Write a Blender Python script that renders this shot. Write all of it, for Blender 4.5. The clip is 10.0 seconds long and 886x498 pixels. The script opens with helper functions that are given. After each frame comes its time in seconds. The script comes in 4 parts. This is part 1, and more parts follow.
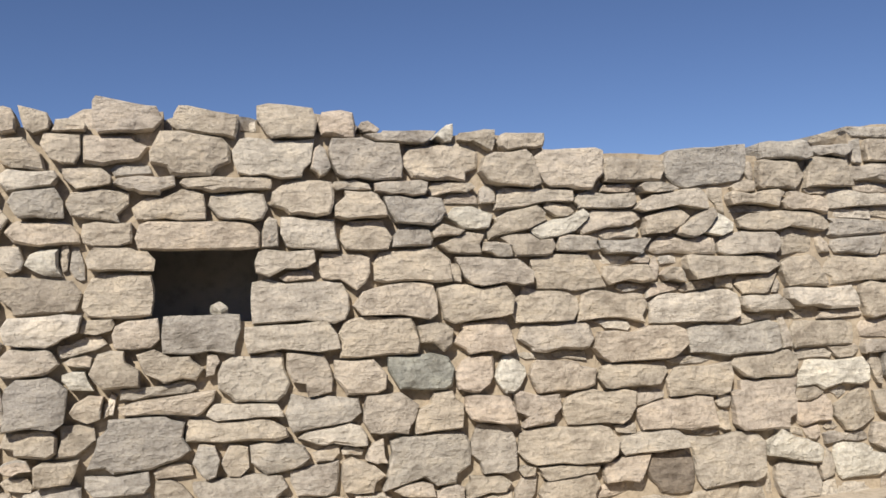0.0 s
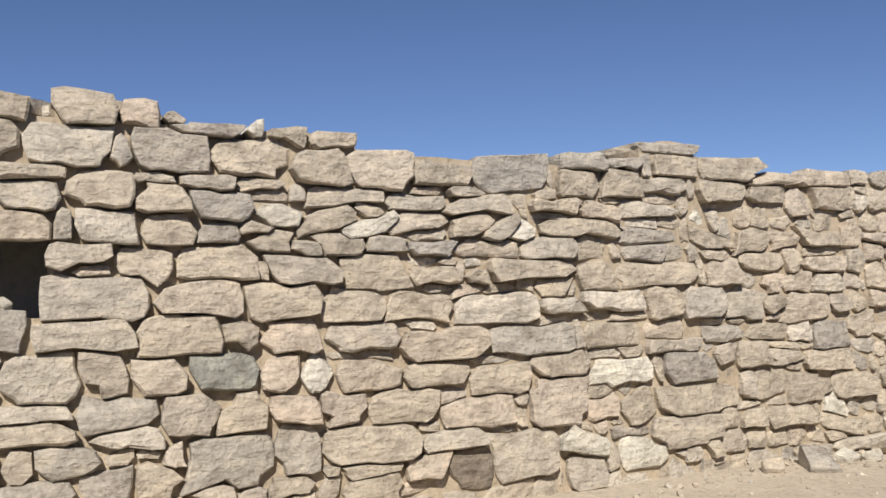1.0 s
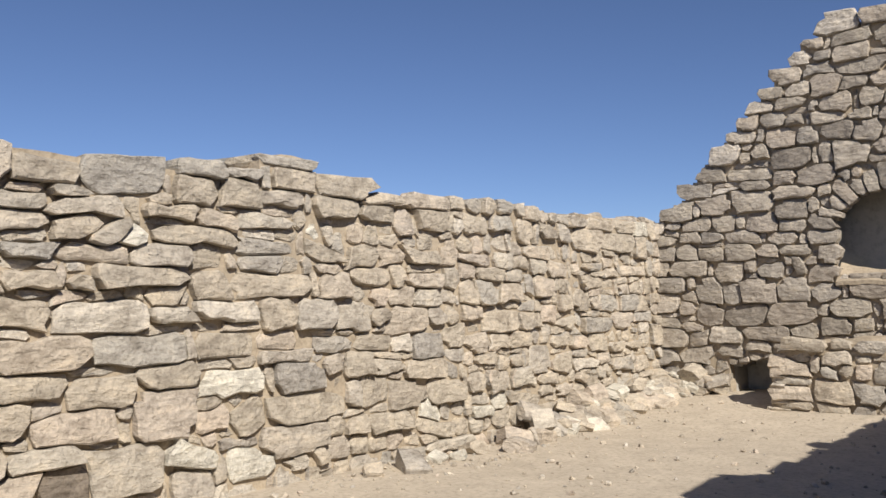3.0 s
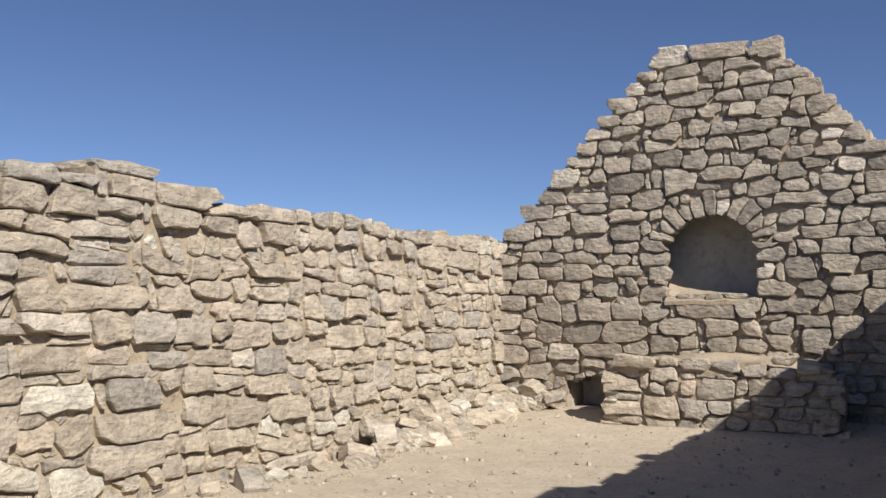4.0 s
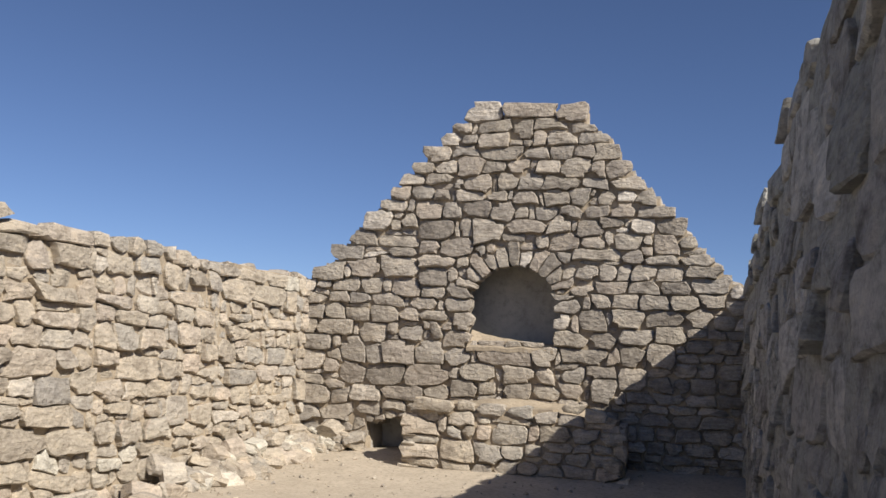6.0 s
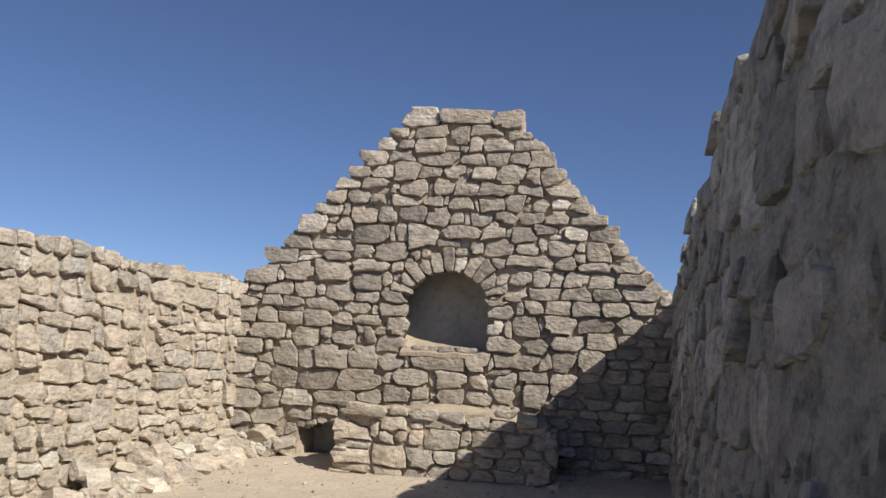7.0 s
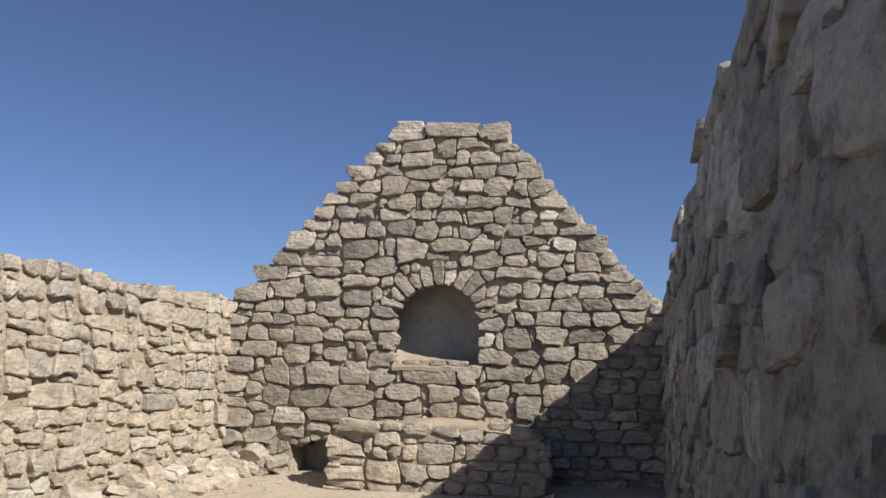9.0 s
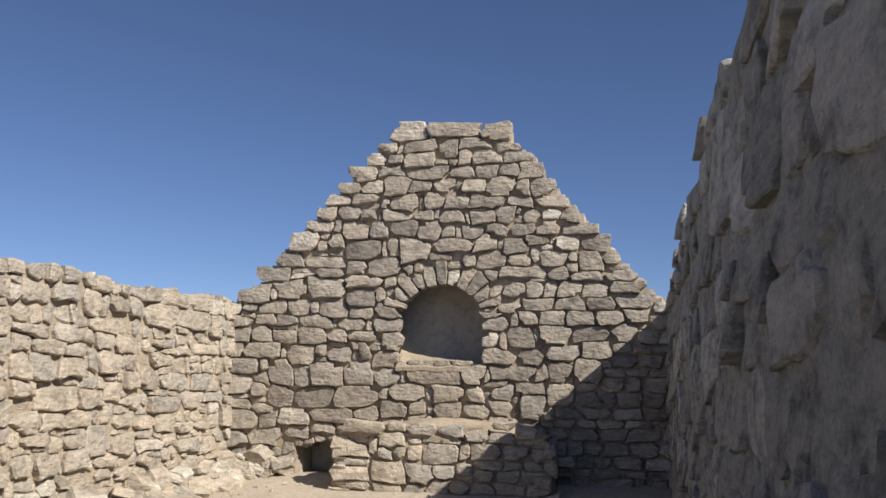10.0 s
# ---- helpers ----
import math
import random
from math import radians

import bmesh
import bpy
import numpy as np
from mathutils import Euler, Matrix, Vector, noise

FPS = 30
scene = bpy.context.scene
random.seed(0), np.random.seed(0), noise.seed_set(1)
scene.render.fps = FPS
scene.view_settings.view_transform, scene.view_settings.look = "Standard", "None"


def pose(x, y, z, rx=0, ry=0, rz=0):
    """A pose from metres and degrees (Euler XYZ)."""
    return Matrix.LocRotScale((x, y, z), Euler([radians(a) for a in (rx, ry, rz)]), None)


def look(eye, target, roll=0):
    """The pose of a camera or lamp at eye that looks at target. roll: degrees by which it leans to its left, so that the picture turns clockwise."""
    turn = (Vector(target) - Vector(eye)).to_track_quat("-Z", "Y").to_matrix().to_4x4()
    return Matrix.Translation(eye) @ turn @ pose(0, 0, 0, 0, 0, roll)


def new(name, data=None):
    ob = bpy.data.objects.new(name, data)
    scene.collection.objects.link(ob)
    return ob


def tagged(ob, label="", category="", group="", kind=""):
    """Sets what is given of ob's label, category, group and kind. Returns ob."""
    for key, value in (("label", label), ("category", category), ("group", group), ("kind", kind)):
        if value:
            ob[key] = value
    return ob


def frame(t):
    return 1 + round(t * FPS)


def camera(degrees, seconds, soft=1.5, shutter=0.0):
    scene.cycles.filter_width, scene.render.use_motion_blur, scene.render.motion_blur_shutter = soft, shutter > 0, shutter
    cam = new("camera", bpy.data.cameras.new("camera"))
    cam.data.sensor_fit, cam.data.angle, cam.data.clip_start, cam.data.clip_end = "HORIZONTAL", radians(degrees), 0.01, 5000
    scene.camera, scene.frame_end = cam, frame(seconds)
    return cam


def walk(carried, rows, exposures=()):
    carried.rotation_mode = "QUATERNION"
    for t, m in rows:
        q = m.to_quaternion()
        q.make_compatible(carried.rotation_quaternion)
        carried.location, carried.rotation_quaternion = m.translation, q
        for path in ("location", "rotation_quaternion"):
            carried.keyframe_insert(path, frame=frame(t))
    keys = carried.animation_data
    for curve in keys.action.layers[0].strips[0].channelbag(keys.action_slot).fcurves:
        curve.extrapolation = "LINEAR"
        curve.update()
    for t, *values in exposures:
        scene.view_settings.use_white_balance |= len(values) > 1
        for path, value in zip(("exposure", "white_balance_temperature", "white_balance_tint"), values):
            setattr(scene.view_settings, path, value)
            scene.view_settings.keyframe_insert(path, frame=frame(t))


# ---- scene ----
cam = camera(52.2, 10.0, soft=1.5)
# seconds, compass turn from the nave's axis, tilt, lean
TURNS = (
    (0.0, -74.34, 3.69, -2.26),
    (0.5, -68.39, 3.30, -1.54),
    (1.0, -62.32, 3.28, -1.50),
    (1.5, -55.80, 3.05, -1.36),
    (2.0, -50.41, 2.82, -0.99),
    (2.5, -44.61, 2.66, -0.60),
    (3.0, -38.35, 3.56, -0.38),
    (3.2, -36.10, 3.68, -0.53),
    (4.5, -24.88, 5.13, 1.55),
    (5.0, -21.59, 5.96, 2.84),
    (5.5, -18.65, 6.92, 2.92),
    (6.0, -16.65, 7.34, 2.75),
    (7.3, -12.06, 8.02, 3.24),
    (7.5, -12.10, 8.20, 3.34),
    (8.0, -11.58, 8.43, 3.12),
    (8.5, -11.66, 8.69, 2.25),
    (9.0, -11.86, 8.73, 1.55),
    (9.5, -12.02, 8.83, 1.07),
    (10.0, -12.05, 8.73, 1.05),
)
EYE = (0.0, 0.0, 1.5)


def aim(turn, tilt, lean):
    a, b = radians(turn), radians(tilt)
    way = Vector((math.sin(a) * math.cos(b), math.cos(a) * math.cos(b), math.sin(b)))
    return look(EYE, Vector(EYE) + way, lean)


walk(cam, [(t, aim(a, b, c)) for t, a, b, c in TURNS],
     [(0.0, 0.26), (2.0, 0.29), (3.2, 0.30), (5.0, 0.30), (7.5, 0.29), (10.0, 0.29)])

# ---- light ----
SUN = Vector((1.0, -0.60, 0.90)).normalized()
world = bpy.data.worlds.new("sky")
scene.world = world
world.use_nodes = True
wn = world.node_tree
sky = wn.nodes.new("ShaderNodeTexSky")
sky.sky_type, sky.sun_disc = "NISHITA", False
sky.sun_elevation = math.asin(SUN.z)
sky.sun_rotation = math.atan2(SUN.x, SUN.y)
sky.altitude, sky.air_density, sky.dust_density, sky.ozone_density = 3000, 1.0, 0.6, 6.0
hue = wn.nodes.new("ShaderNodeMix")
hue.data_type, hue.blend_type = "RGBA", "MULTIPLY"
hue.inputs[0].default_value, hue.inputs[7].default_value = 1.0, (1.13, 1.0, 1.015, 1)
wn.links.new(sky.outputs[0], hue.inputs[6])
wn.links.new(hue.outputs[2], wn.nodes["Background"].inputs[0])
wn.nodes["Background"].inputs[1].default_value = 0.073
sun_data = bpy.data.lights.new("sun", "SUN")
sun_data.energy, sun_data.angle, sun_data.color = 5.0, radians(0.53), (1.0, 0.93, 0.83)
new("sun", sun_data).matrix_world = look(SUN * 60, (0, 0, 0))


# ---- materials ----
def nodes_of(name):
    m = bpy.data.materials.new(name)
    m.use_nodes = True
    t = m.node_tree
    return m, t, t.nodes["Principled BSDF"]


def noise_node(t, vec, scale, detail=4.0, rough=0.6):
    n = t.nodes.new("ShaderNodeTexNoise")
    n.inputs["Scale"].default_value, n.inputs["Detail"].default_value, n.inputs["Roughness"].default_value = scale, detail, rough
    t.links.new(vec, n.inputs["Vector"])
    return n.outputs["Fac"]


def noise_colour(t, vec, scale):
    n = t.nodes.new("ShaderNodeTexNoise")
    n.inputs["Scale"].default_value, n.inputs["Detail"].default_value = scale, 3.0
    t.links.new(vec, n.inputs["Vector"])
    return n.outputs["Color"]


def ramp_node(t, fac, stops, mode="LINEAR"):
    r = t.nodes.new("ShaderNodeValToRGB")
    r.color_ramp.interpolation = mode
    e = r.color_ramp.elements
    while len(e) < len(stops):
        e.new(0.5)
    for k, (p, c) in zip(e, stops):
        k.position, k.color = p, (*c, 1)
    t.links.new(fac, r.inputs[0])
    return r.outputs[0]


def mix_node(t, fac, a, b, mode="MIX"):
    n = t.nodes.new("ShaderNodeMix")
    n.data_type, n.blend_type = "RGBA", mode
    for sock, v in ((n.inputs[0], fac), (n.inputs[6], a), (n.inputs[7], b)):
        if isinstance(v, (int, float)):
            sock.default_value = v
        elif isinstance(v, tuple):
            sock.default_value = (*v, 1)
        else:
            t.links.new(v, sock)
    return n.outputs[2]


def bump_node(t, height, strength, distance, under=None):
    b = t.nodes.new("ShaderNodeBump")
    b.inputs["Strength"].default_value, b.inputs["Distance"].default_value = strength, distance
    t.links.new(height, b.inputs["Height"])
    if under is not None:
        t.links.new(under, b.inputs["Normal"])
    return b.outputs[0]


def stone_material(name, stops, island=False, dark=0.62):
    """Weathered quarry stone: each piece has its own shade, with grain, dust and small pits."""
    m, t, p = nodes_of(name)
    geo = t.nodes.new("ShaderNodeNewGeometry")
    pos = geo.outputs["Position"]
    if island:
        rnd = geo.outputs["Random Per Island"]
    else:
        rnd = t.nodes.new("ShaderNodeObjectInfo").outputs["Random"]
    base = ramp_node(t, rnd, stops)
    bed = t.nodes.new("ShaderNodeMapping")
    bed.inputs["Scale"].default_value, bed.inputs["Rotation"].default_value = (1.0, 1.0, 1.5), (0.12, 0.09, 0.0)
    t.links.new(pos, bed.inputs["Vector"])
    bed = bed.outputs[0]
    blotch = noise_node(t, bed, 5.0, 5.0, 0.65)
    grain = noise_node(t, pos, 46.0, 6.0, 0.7)
    stain = ramp_node(t, blotch, [(0.30, (dark, dark * 0.97, dark * 0.94)), (0.50, (1.0, 1.0, 1.0)), (0.72, (1.22, 1.19, 1.13))])
    c = mix_node(t, 1.0, base, stain, "MULTIPLY")
    fine = ramp_node(t, grain, [(0.32, (0.80, 0.79, 0.78)), (0.52, (1.0, 1.0, 1.0)), (0.75, (1.12, 1.11, 1.09))])
    c = mix_node(t, 1.0, c, fine, "MULTIPLY")
    layer = t.nodes.new("ShaderNodeMapping")
    layer.inputs["Scale"].default_value, layer.inputs["Rotation"].default_value = (1.0, 1.0, 5.5), (0.10, -0.07, 0.0)
    t.links.new(pos, layer.inputs["Vector"])
    strata = noise_node(t, layer.outputs[0], 5.5, 5.0, 0.62)
    c = mix_node(t, 1.0, c, ramp_node(t, strata, [(0.34, (0.83, 0.82, 0.80)), (0.50, (1.0, 1.0, 1.0)), (0.68, (1.13, 1.12, 1.10))]), "MULTIPLY")
    t.links.new(c, p.inputs["Base Color"])
    p.inputs["Roughness"].default_value = 0.92
    p.inputs["Specular IOR Level"].default_value = 0.18
    chip = t.nodes.new("ShaderNodeTexVoronoi")
    chip.inputs["Scale"].default_value = 11.0
    warp = mix_node(t, 0.12, bed, noise_colour(t, pos, 9.0), "ADD")
    t.links.new(warp, chip.inputs["Vector"])
    wide = bump_node(t, chip.outputs["Distance"], 0.55, 0.035)
    wide = bump_node(t, noise_node(t, bed, 15.0, 7.0, 0.68), 0.95, 0.04, wide)
    wide = bump_node(t, strata, 0.6, 0.02, wide)
    t.links.new(bump_node(t, grain, 0.45, 0.010, wide), p.inputs["Normal"])
    return m


def earth_material(name, low, high, scale, relief):
    m, t, p = nodes_of(name)
    pos = t.nodes.new("ShaderNodeNewGeometry").outputs["Position"]
    big = noise_node(t, pos, scale * 0.15, 4.0, 0.6)
    fine = noise_node(t, pos, scale, 7.0, 0.72)
    c = ramp_node(t, big, [(0.3, low), (0.7, high)])
    c = mix_node(t, 1.0, c, ramp_node(t, fine, [(0.3, (0.7, 0.69, 0.67)), (0.5, (1, 1, 1)), (0.72, (1.15, 1.14, 1.12))]), "MULTIPLY")
    t.links.new(c, p.inputs["Base Color"])
    p.inputs["Roughness"].default_value = 0.96
    p.inputs["Specular IOR Level"].default_value = 0.12
    b = bump_node(t, noise_node(t, pos, scale * 0.3, 5.0, 0.6), 0.6, relief * 3)
    t.links.new(bump_node(t, fine, 0.7, relief, b), p.inputs["Normal"])
    return m


WARM = [(0.0, (0.397, 0.350, 0.289)), (0.12, (0.475, 0.421, 0.344)), (0.30, (0.528, 0.463, 0.376)), (0.44, (0.502, 0.442, 0.360)), (0.54, (0.442, 0.412, 0.364)),
        (0.64, (0.551, 0.474, 0.383)), (0.74, (0.417, 0.390, 0.349)), (0.84, (0.558, 0.475, 0.390)), (0.92, (0.522, 0.475, 0.401)), (1.0, (0.643, 0.587, 0.507))]
GREY = [(0.0, (0.270, 0.241, 0.208)), (0.2, (0.381, 0.342, 0.288)), (0.45, (0.458, 0.408, 0.344)), (0.62, (0.346, 0.317, 0.280)),
        (0.8, (0.407, 0.353, 0.295)), (0.92, (0.488, 0.437, 0.371)), (1.0, (0.635, 0.585, 0.518))]
SHADE = [(0.0, (0.28, 0.28, 0.255)), (0.3, (0.45, 0.44, 0.40)), (0.6, (0.36, 0.345, 0.32)), (0.8, (0.48, 0.465, 0.43)), (1.0, (0.60, 0.585, 0.54))]
PALE = [(0.0, (0.566, 0.530, 0.453)), (1.0, (0.682, 0.650, 0.567))]
SLATE = [(0.0, (0.36, 0.335, 0.30)), (1.0, (0.41, 0.38, 0.34))]
GREENISH = [(0.0, (0.332, 0.335, 0.294)), (1.0, (0.351, 0.350, 0.309))]
BROWN = [(0.0, (0.263, 0.225, 0.185)), (1.0, (0.292, 0.245, 0.201))]
mat_warm = stone_material("warm_stone", WARM)
mat_warm_rest = stone_material("warm_stone_rest", WARM, True)
mat_grey = stone_material("grey_stone", GREY)
mat_grey_rest = stone_material("grey_stone_rest", GREY, True)
mat_shade = stone_material("east_wall_stone", SHADE, False, 0.42)
mat_shade_rest = stone_material("east_wall_stone_rest", SHADE, True, 0.42)
mat_pale, mat_slate = stone_material("pale_stone", PALE), stone_material("slate_stone", SLATE)
mat_greenish, mat_brown = stone_material("greenish_stone", GREENISH), stone_material("brown_stone", BROWN)
mat_mud = earth_material("mud_mortar", (0.33, 0.275, 0.205), (0.44, 0.37, 0.28), 24.0, 0.012)
mat_plaster = earth_material("dusty_plaster", (0.36, 0.345, 0.315), (0.46, 0.44, 0.40), 9.0, 0.006)
mat_ground = earth_material("sandy_ground", (0.42, 0.363, 0.288), (0.505, 0.438, 0.35), 20.0, 0.008)


# ---- building stones ----
def part(name, bm, material, parent, label=""):
    me = bpy.data.meshes.new(name)
    bm.to_mesh(me)
    bm.free()
    me.materials.append(material)
    ob = new(name, me)
    ob.parent = parent
    return tagged(ob, label)


def stone_shape(seed, aspect):
    """A rough-hewn block in a unit cube: x along the wall, y outwards, z up. Corners knocked off, uneven split face."""
    rng = random.Random(seed)
    wild = rng.random() < 0.5
    ring = []
    for sx, sz in ((-1, -1), (1, -1), (1, 1), (-1, 1)):
        cx = rng.uniform(0.05, 0.36 if wild else 0.20) / max(1.0, aspect * 0.7)
        cz = rng.uniform(0.06, 0.42 if wild else 0.26)
        p = (sx * (0.5 - cx), sz * 0.5)
        q = (sx * 0.5, sz * (0.5 - cz))
        ring += [q, p] if sx * sz > 0 else [p, q]
    full = []
    for k, (x, z) in enumerate(ring):
        nx, nz = ring[(k + 1) % len(ring)]
        full.append((x, z))
        if abs(nx - x) > 0.45 or abs(nz - z) > 0.45:
            f = rng.uniform(0.35, 0.65)
            mx, mz = x + (nx - x) * f, z + (nz - z) * f
            if abs(nx - x) > 0.45:
                mz += rng.uniform(-0.04, 0.06) * (1 if mz > 0 else -1)
            else:
                mx += rng.uniform(-0.02, 0.06) / max(1.0, aspect) * (1 if mx > 0 else -1)
            full.append((mx, mz))
    lean, slope, wedge = rng.uniform(-0.13, 0.13) / aspect, rng.uniform(-0.10, 0.10), rng.uniform(-0.16, 0.16)
    full = [(x * (1 + wedge * z / aspect) + lean * z + rng.uniform(-0.035, 0.035) / max(1.0, aspect * 0.7), z * (1 - wedge * x) + slope * x + rng.uniform(-0.045, 0.045)) for x, z in full]
    n = len(full)
    tx, tz = rng.uniform(-0.17, 0.17), rng.uniform(-0.14, 0.10)
    verts = [(x, -0.5, z) for x, z in full]
    verts += [(x, 0.5 - rng.uniform(0.05, 0.22) + tx * x + tz * z, z) for x, z in full]
    verts += [(x * 0.86 + rng.uniform(-0.03, 0.03) / aspect, 0.5 + tx * x + tz * z + rng.uniform(-0.035, 0.035), z * 0.80 + rng.uniform(-0.04, 0.04)) for x, z in full]
    verts += [(rng.uniform(-0.28, -0.12), 0.5 - tx * 0.2 + rng.uniform(-0.03, 0.09), rng.uniform(-0.12, 0.12)), (rng.uniform(0.12, 0.28), 0.5 + tx * 0.2 + rng.uniform(-0.03, 0.09), rng.uniform(-0.12, 0.12))]
    faces = []
    for k in range(n):
        j = (k + 1) % n
        faces.append((k, j, n + j, n + k))
        faces.append((n + k, n + j, 2 * n + j, 2 * n + k))
        mid = (full[k][0] + full[j][0]) / 2
        faces.append((2 * n + k, 2 * n + j, 3 * n + (0 if mid < 0 else 1)))
    # the seam between the two middle points
    for k in range(n):
        j, i = (k + 1) % n, (k - 1) % n
        here = ((full[k][0] + full[j][0]) / 2 < 0)
        before = ((full[k][0] + full[i][0]) / 2 < 0)
        if here != before:
            faces.append((2 * n + k, 3 * n + 0, 3 * n + 1))
    faces.append(tuple(range(n)))
    me = bpy.data.meshes.new("stone")
    me.from_pydata(verts, [], faces)
    bm = bmesh.new()
    bm.from_mesh(me)
    bmesh.ops.recalc_face_normals(bm, faces=bm.faces)
    fr = [f for f in bm.faces if abs(f.normal.y) > 0.8 and f.calc_center_median().y > 0]
    if fr and sum(f.normal.y for f in fr) < 0:
        bmesh.ops.reverse_faces(bm, faces=bm.faces)
    for f in bm.faces:
        f.smooth = True
    bm.to_mesh(me)
    bm.free()
    me.set_sharp_from_angle(angle=radians(19))
    return me


def box_distance(q, pu, pz):
    """Signed distance from a laid stone's wedge: a rectangle that tapers and slants a little."""
    c, k = math.cos(radians(q[4])), math.sin(radians(q[4]))
    x, y = (pu - q[0]) * c + (pz - q[1]) * k, (pz - q[1]) * c - (pu - q[0]) * k
    wide, high, slant = q[7]
    fx, fy = np.clip(x / (q[2] / 2), -1, 1), np.clip(y / (q[3] / 2), -1, 1)
    x = np.abs(x - slant * y) - q[2] / 2 - wide * fy
    y = np.abs(y) - q[3] / 2 - high * fx
    return np.hypot(np.maximum(x, 0), np.maximum(y, 0)) + np.minimum(np.maximum(x, y), 0)


def wavy(k, pu, pz):
    """A slow wave of each stone's own, which bends its joints."""
    return 0.5 * np.sin(pu * 17 + k * 2.4) * np.sin(pz * 21 + k * 4.1) + 0.5 * np.sin(pu * 31 - pz * 23 + k * 1.7)


def hewn(poly, rng, depth, along_wall, out_wall, rough=1.0, bulge=0.02):
    """A quarried block from its outline: broken arrises and an uneven split face. Middle at the origin."""
    n = len(poly)
    cu, cz = sum(p[0] for p in poly) / n, sum(p[1] for p in poly) / n
    w, h = (max(p[k] for p in poly) - min(p[k] for p in poly) for k in (0, 1))
    small = min(w, h)
    tu, tz = rng.uniform(-0.11, 0.11) * rough, rng.uniform(-0.26, 0.03) * rough
    bev = min(0.013, 0.08 * small) * rng.uniform(0.5, 1.3)
    split = rng.uniform(0, math.pi)
    su, sz = math.cos(split), math.sin(split)
    ridge = rng.uniform(-0.05, 0.12) * rough
    rise = bulge * rng.uniform(0.2, 1.0) * min(1.0, small / 0.16)

    def face(u, z):
        return tu * u + tz * z - ridge * abs(u * su + z * sz)

    verts = []
    for ring in range(4):
        for u, z in poly:
            u, z = u - cu, z - cz
            if ring == 0:
                p = (u * 0.94, -depth, z * 0.94)
            elif ring == 1:
                p = (u, face(u, z) - bev * rng.uniform(0.3, 2.4) * rough, z)
            elif ring == 2:
                f, g = 1 - 2 * bev * rng.uniform(0.6, 1.4) / w, 1 - 2 * bev * rng.uniform(0.6, 1.4) / h
                p = (u * f, face(u, z) + rng.uniform(-0.005, 0.005) * rough, z * g)
            else:
                f = rng.uniform(0.42, 0.62)
                p = (u * f, face(u * f, z * f) + rise * 0.8 + rng.uniform(-0.006, 0.006) * rough, z * f)
            verts.append(p)
    verts.append((0, rise + rng.uniform(-0.006, 0.006), 0))
    faces = []
    for k in range(n):
        j = (k + 1) % n
        for r in range(3):
            faces.append((r * n + k, r * n + j, r * n + n + j, r * n + n + k))
        faces.append((3 * n + k, 3 * n + j, 4 * n))
    verts = [(along_wall * u + out_wall * o + Vector((0, 0, z)))[:] for u, o, z in verts]
    return verts, faces, cu, cz


